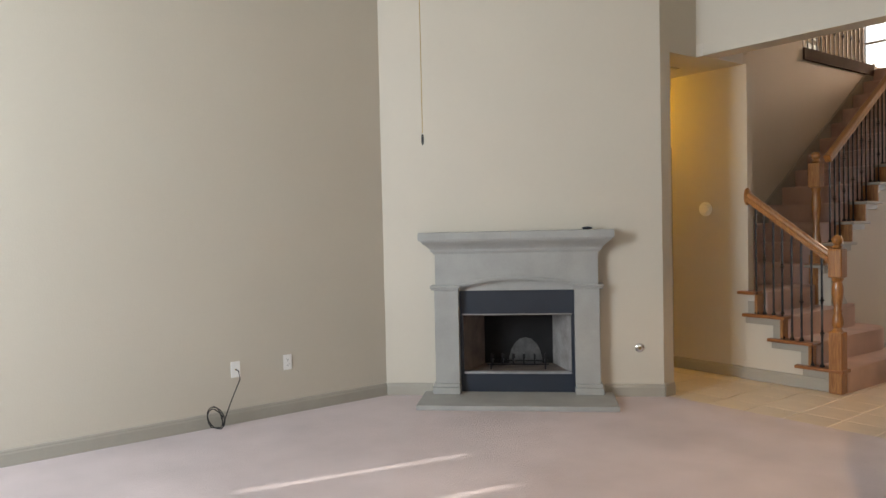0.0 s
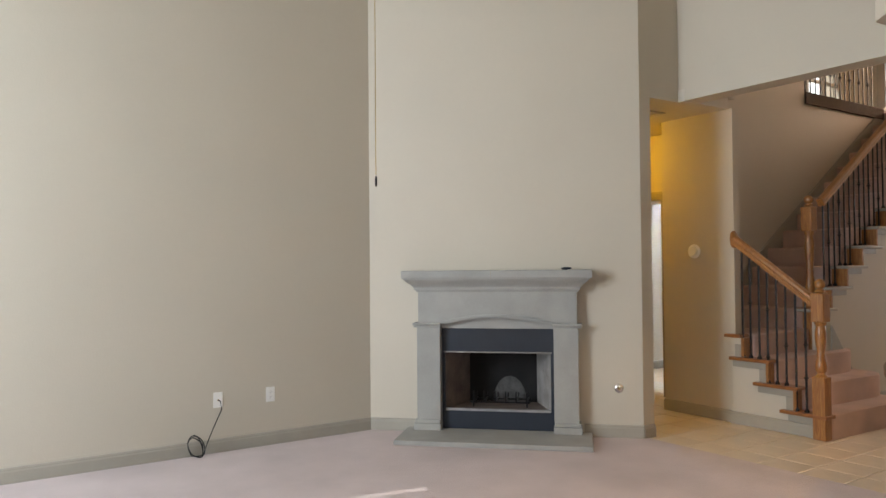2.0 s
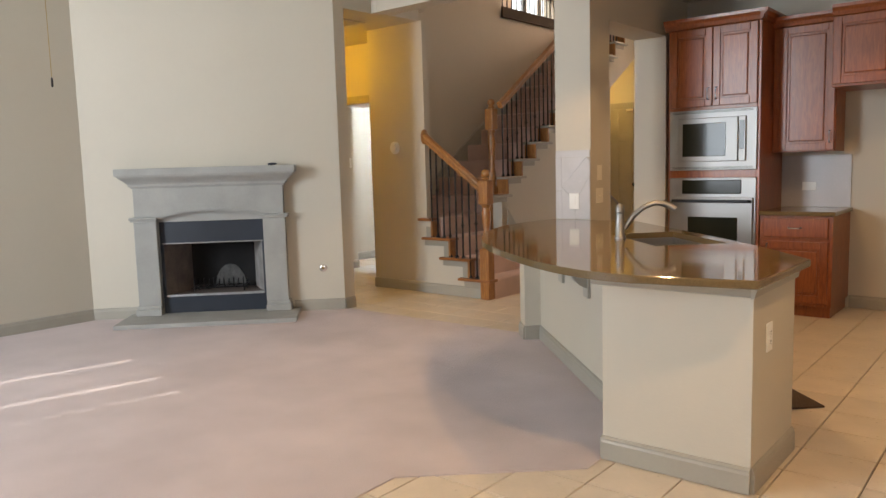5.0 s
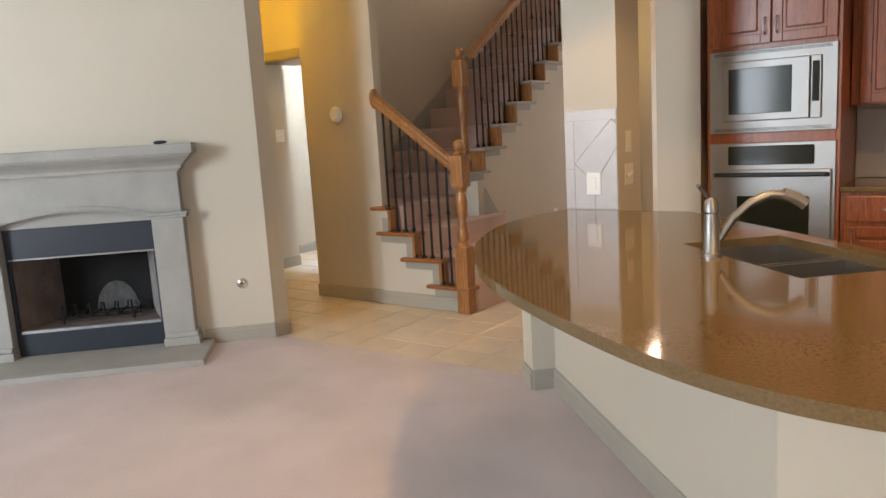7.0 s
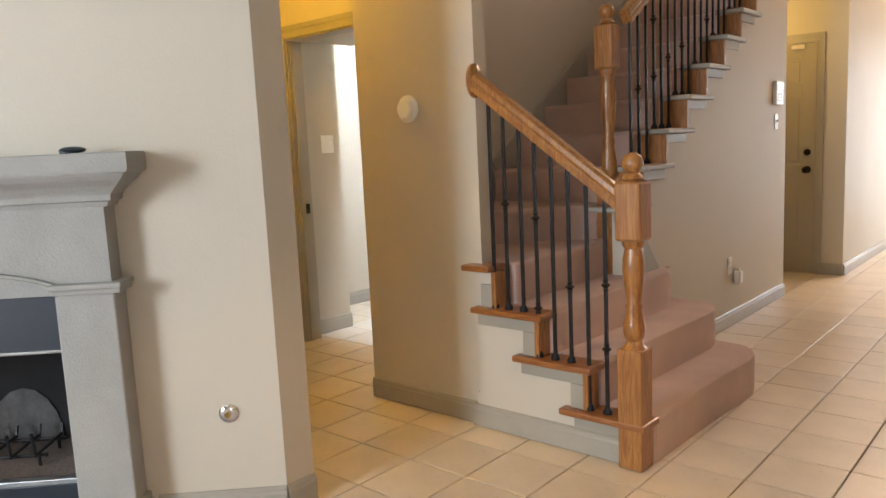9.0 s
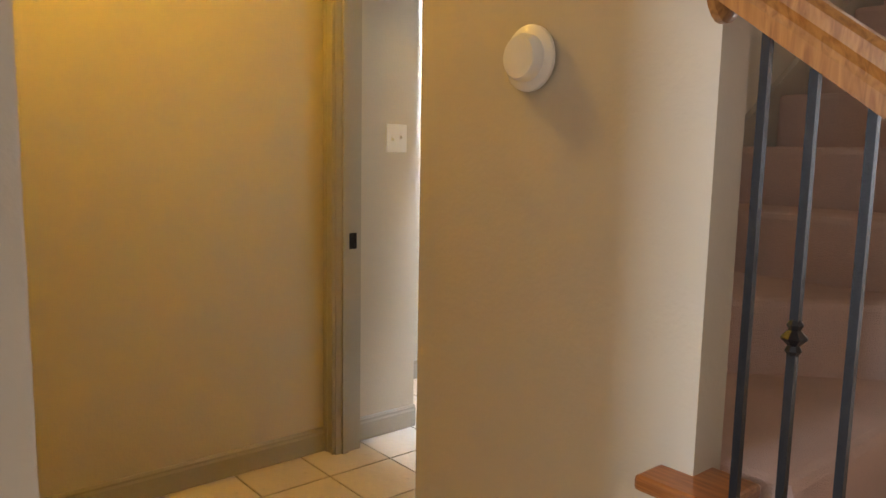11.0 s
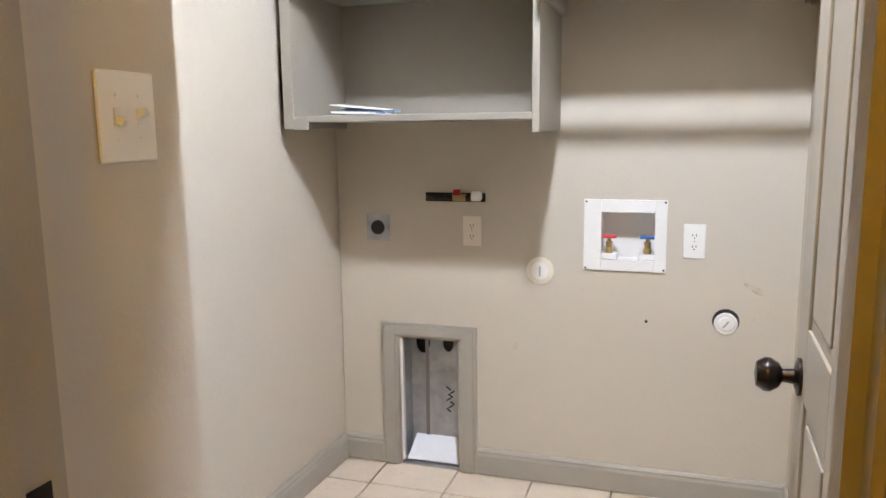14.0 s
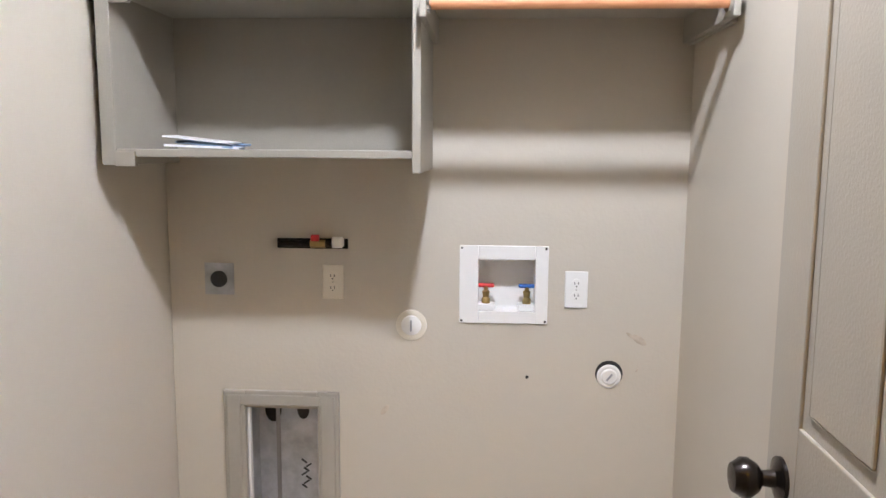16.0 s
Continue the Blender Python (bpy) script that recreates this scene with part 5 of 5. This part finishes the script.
gv = thing("dryer_socket", "square grey dryer socket with a black round face", "socket")
gm = frame_at(-6.020, LY, 0.988, 0)
part("cover_plate", moved(box(-0.05, 0.05, -0.005, 0, -0.054, 0.054, 0.002), gm), GALV, gv)
part("socket_face", lathe([(0.028, 0), (0.028, 0.006), (0.024, 0.008), (0, 0.004)], 22, gm @ pose(0, -0.005, 0, 90)), RUBBER, gv, smooth=True)
gas = thing("gas_cock", "brass gas valve with a red lever in a wall slot", "gas valve")
part("slot", box(-5.821, -5.581, LY - 0.002, LY + 0.02, 1.094, 1.13, 0.004), BRONZE, gas, "rough dark slot in the wall")
part("pipe", tube([(-5.806, LY - 0.006, 1.112), (-5.636, LY - 0.008, 1.112)], 0.011, 10), BRONZE, gas, "dark iron gas pipe", True)
part("union", lathe([(0.014, 0), (0.014, 0.05)], 6, Matrix.Translation((-5.706, LY - 0.010, 1.112)) @ pose(0, 0, 0, 0, 90)), BRASS, gas)
part("cap", lathe([(0.019, 0), (0.019, 0.03), (0.013, 0.036)], 14, Matrix.Translation((-5.631, LY - 0.012, 1.118)) @ pose(0, 0, 0, 0, 90)), WHITE, gas, "white capped end")
part("lever", box(-5.701, -5.674, LY - 0.03, LY - 0.012, 1.122, 1.144, 0.003), RED, gas, "red lever")
plate("power_outlet", "almond duplex outlet in the laundry", "outlet", frame_at(-5.634, LY, 0.984, 0), 0.072, 0.115, ALMOND, "outlet")
plate("power_outlet", "white duplex outlet beside the washer box", "outlet", frame_at(-4.829, LY, 0.972, 0), 0.075, 0.122, WHITE, "outlet")
for x, z, r, lab in ((-5.371, 0.842, 0.052, "round clear-rimmed white drain cap on the laundry wall"), (-4.713, 0.682, 0.040, "round white drain cap loose in its hole")):
    cap = thing("drain_cap", lab, "drain cap")
    part("rim", lathe([(r, 0), (r, 0.004), (r * 0.86, 0.007), (r * 0.62, 0.005)], 28, frame_at(x, LY, z, 0) @ pose(0, 0, 0, 90)), ALMOND if r > 0.045 else WHITE, cap, smooth=True)
    part("plug", lathe([(r * 0.66, 0.003), (r * 0.64, 0.010), (r * 0.55, 0.013), (0, 0.013)], 24, frame_at(x, LY, z, 0) @ pose(0, 0, 0, 90)), WHITE, cap, smooth=True)
    part("pointer", moved(box(-0.003, 0.003, -0.0155, -0.013, -r * 0.36, r * 0.36), frame_at(x, LY, z, 0) @ pose(0, 0, 0, 0, 0 if r > 0.045 else 38)), GALV, cap, "grey raised mark")
    if r < 0.045:
        part("ragged_hole", lathe([(r * 1.14, 0.0), (r * 1.14, 0.001)], 18, frame_at(x, LY, z + 0.008, 0) @ pose(0, 0, 0, 90)), RUBBER, cap, "dark gap around the cap")
wb = thing("washer_box", "white recessed washer supply box with two valves", "washer box")
bm = bmesh.new()
for a in ((-5.212, -5.149, 0.855, 1.114), (-4.963, -4.921, 0.855, 1.114), (-5.149, -4.963, 0.855, 0.895), (-5.149, -4.963, 1.068, 1.114)):
    box(a[0], a[1], LY - 0.007, LY, a[2], a[3], 0.002, bm=bm)
part("flange", bm, WHITE, wb)
bm = box(-5.151, -4.961, LY + 0.085, LY + 0.09, 0.89, 1.07)
box(-5.153, -5.149, LY, LY + 0.09, 0.888, 1.072, bm=bm)
box(-4.963, -4.959, LY, LY + 0.09, 0.888, 1.072, bm=bm)
box(-5.149, -4.963, LY, LY + 0.085, 0.888, 0.892, bm=bm)
box(-5.149, -4.963, LY, LY + 0.085, 1.068, 1.072, bm=bm)
part("recess", bm, WHITE, wb)
for x, mat, lab in ((-5.124, RED, "red handle"), (-4.988, BLUE, "blue handle")):
    part("boss", box(x - 0.03, x + 0.03, LY + 0.015, LY + 0.06, 0.892, 0.915, 0.004), WHITE, wb)
    v = part("valve", lathe([(0.014, 0.915), (0.014, 0.93), (0.010, 0.935), (0.013, 0.955), (0.007, 0.96), (0.007, 0.972)], 12, pose(x, LY + 0.035, 0)), BRASS, wb, smooth=True)
    part("handle", box(x - 0.028, x + 0.028, LY + 0.028, LY + 0.042, 0.968, 0.982, 0.005), mat, v, lab)
for x in (-5.204, -4.929):
    for z in (0.863, 1.106):
        part("screw", lathe([(0.004, 0), (0.003, 0.002)], 8, frame_at(x, LY - 0.007, z, 0) @ pose(0, 0, 0, 90)), BRONZE, wb)

dv = thing("dryer_vent_box", "recessed galvanised dryer box in a moulded taupe frame", "dryer box")
for x0, x1, z0, z1 in ((-6.016, -5.941, 0.004, 0.605), (-5.691, -5.616, 0.004, 0.605)):
    bm = box(x0, x1, LY - 0.018, LY, z0, z1, 0.004)
    box(x0 + 0.012, x1 - 0.012, LY - 0.026, LY - 0.016, z0, z1 - 0.012, 0.005, bm=bm)
    part("frame_board", bm, TRIM, dv)
bm = box(-5.941, -5.691, LY - 0.018, LY, 0.545, 0.605, 0.004)
box(-5.956, -5.676, LY - 0.0255, LY - 0.016, 0.555, 0.593, 0.005, bm=bm)
part("frame_board", bm, TRIM, dv)
for x0, x1, y0, y1, z0, z1 in ((-5.941, -5.681, 0.13, 0.135, 0.0, 0.55), (-5.944, -5.938, 0, 0.13, 0.0, 0.55), (-5.684, -5.678, 0, 0.13, 0.0, 0.55), (-5.938, -5.684, 0, 0.13, 0.543, 0.549), (-5.938, -5.684, 0, 0.13, -0.004, 0.012)):
    part("metal_panel", box(x0, x1, LY + y0, LY + y1, z0, z1), GALV, dv)
part("liner_edge", box(-5.938, -5.928, LY - 0.004, LY + 0.02, 0.02, 0.54, 0.003), WHITE, dv, "white liner edge")
part("duct_strap", box(-5.876, -5.861, LY + 0.126, LY + 0.131, 0.02, 0.53, 0.001), STEEL, dv, "bright metal seam")
part("bottom_sheet", moved(box(-0.12, 0.12, -0.07, 0.07, 0, 0.004), pose(-5.80, LY + 0.075, 0.05, 28)), PAPER, dv, "pale bluish sheet at the foot of the box")
for x, w in ((-5.886, 0.03), (-5.776, 0.022)):
    part("duct_mark", lathe([(w, 0), (w, 0.002)], 14, Matrix.Translation((x, LY + 0.13, 0.49)) @ pose(0, 0, 0, 90) @ Matrix.Diagonal((1, 1.6, 1, 1))), BRONZE, dv, "dark stain")
for i in range(7):
    part("scribble", moved(box(-0.012, 0.012, -0.001, 0.001, -0.003, 0.003), pose(-5.776 + 0.008 * (i % 3), LY + 0.129, 0.20 + 0.016 * i, 0, 35 * (-1) ** i, 0)), RUBBER, dv, "dark pen mark")
for x, z, w, h in ((-4.618, 0.807, 0.03, 0.012), (-4.648, 0.822, 0.018, 0.006), (-5.461, 0.545, 0.010, 0.022), (-4.621, 0.705, 0.003, 0.008)):
    bm = bmesh.new()
    bmesh.ops.create_uvsphere(bm, u_segments=10, v_segments=6, radius=1, matrix=Matrix.LocRotScale((x, LY, z), Euler((0, radians(35), 0)), (w, 0.0012, h)))
    tagged(link("scuff_mark", bm, GRIME, True), "faint brownish scuff on the laundry wall", "scuff")
bm = lathe([(0.006, 0), (0.004, 0.003)], 8, frame_at(-4.983, LY, 0.672, 0) @ pose(0, 0, 0, 90))
tagged(link("wall_anchor", bm, RUBBER), "small dark wall anchor hole", "wall anchor")
LL = (-5.10, 7.71)
ll = thing("laundry_ceiling_lamp", "round white ceiling lamp in the laundry", "ceiling lamp")
part("canopy", lathe([(0.12, HALL_Z), (0.12, HALL_Z - 0.02), (0.09, HALL_Z - 0.03)], 24, pose(*LL, 0)), WHITE, ll, smooth=True)
part("glass_bowl", lathe([(0.085, HALL_Z - 0.028), (0.075, HALL_Z - 0.05), (0.04, HALL_Z - 0.065), (0, HALL_Z - 0.07)], 24, pose(*LL, 0)), BULB, ll, smooth=True)
lamp("laundry_lamp_light", "SPOT", look((*LL, HALL_Z - 0.09), (LL[0], LL[1] + 0.001, 0)), LAUNDRY_POWER, (0.875, 0.935, 1.0), size=0.06, spot=radians(172))

# ---- floor tiles, the pieces last ----
S = 0.305
ox, oy = -2.65, 5.88


def inside(x, y, poly):
    hit = False
    for (ax, ay), (bx, by) in zip(poly, poly[1:] + poly[:1]):
        if (ay > y) != (by > y) and x < (bx - ax) * (y - ay) / (by - ay) + ax:
            hit = not hit
    return hit


def tile_mesh(name, mat, s):
    me = bpy.data.meshes.new(name)
    h, e = s / 2 - 0.0035, 0.0025
    v = [(-h, -h, -0.012), (h, -h, -0.012), (h, h, -0.012), (-h, h, -0.012)]
    v += [(-h, -h, -0.0015), (h, -h, -0.0015), (h, h, -0.0015), (-h, h, -0.0015)]
    v += [(-h + e, -h + e, 0), (h - e, -h + e, 0), (h - e, h - e, 0), (-h + e, h - e, 0)]
    f = [(0, 1, 5, 4), (1, 2, 6, 5), (2, 3, 7, 6), (3, 0, 4, 7), (4, 5, 9, 8), (5, 6, 10, 9), (6, 7, 11, 10), (7, 4, 8, 11), (8, 9, 10, 11)]
    me.from_pydata(v, [], f)
    me.materials.append(mat)
    return me


floor_ob = bpy.data.objects["floor"]
tm_a, tm_b = tile_mesh("tile", TILE, S), tile_mesh("laundry_tile", TILE_PALE, S)
spots = []
for i in range(-13, 22):
    for j in range(-29, 28):
        x, y = ox + (i + 0.5) * S, oy + (j + 0.5) * S
        if inside(x, y, carpet_line) and all(inside(x + a, y + b, carpet_line) for a in (-0.15, 0.15) for b in (-0.15, 0.15)):
            continue
        if x < -5.5 and y < 4.4 or x < -6.3 or x > 3.5 or y > 14.1 or y < -2.5 or x < -5.3 and y < 3.6:
            continue
        if x < -4.5 and y > 9.1 or x > -1.2 and y > 7.7:
            continue
        spots.append((x, y))
random.shuffle(spots)
spots.sort(key=lambda p: math.hypot(p[0] + 2.6, p[1] - 6.0) if p[0] < -1.6 else 1.5 + math.hypot(p[0] - 0.2, p[1] - 3.2))
verts, faces = [], []
for k, (x, y) in enumerate(spots):
    laundry = y > 7.0 and x < -4.4
    if k < 290:
        t = new("tile", tm_b if laundry else tm_a)
        t.location = (x, y, random.uniform(-0.0004, 0.0004))
        t.parent = floor_ob
    else:
        n0 = len(verts)
        src = tm_a
        verts += [(v.co.x + x, v.co.y + y, v.co.z) for v in src.vertices]
        faces += [[n0 + i for i in p.vertices] for p in src.polygons]
me = bpy.data.meshes.new("far_tiles")
me.from_pydata(verts, [], faces)
me.materials.append(TILE)
ft = new("far_tiles", me)
ft.parent = floor_ob
tagged(ft, "beige glazed floor tiles further off", "", "", "stuff")
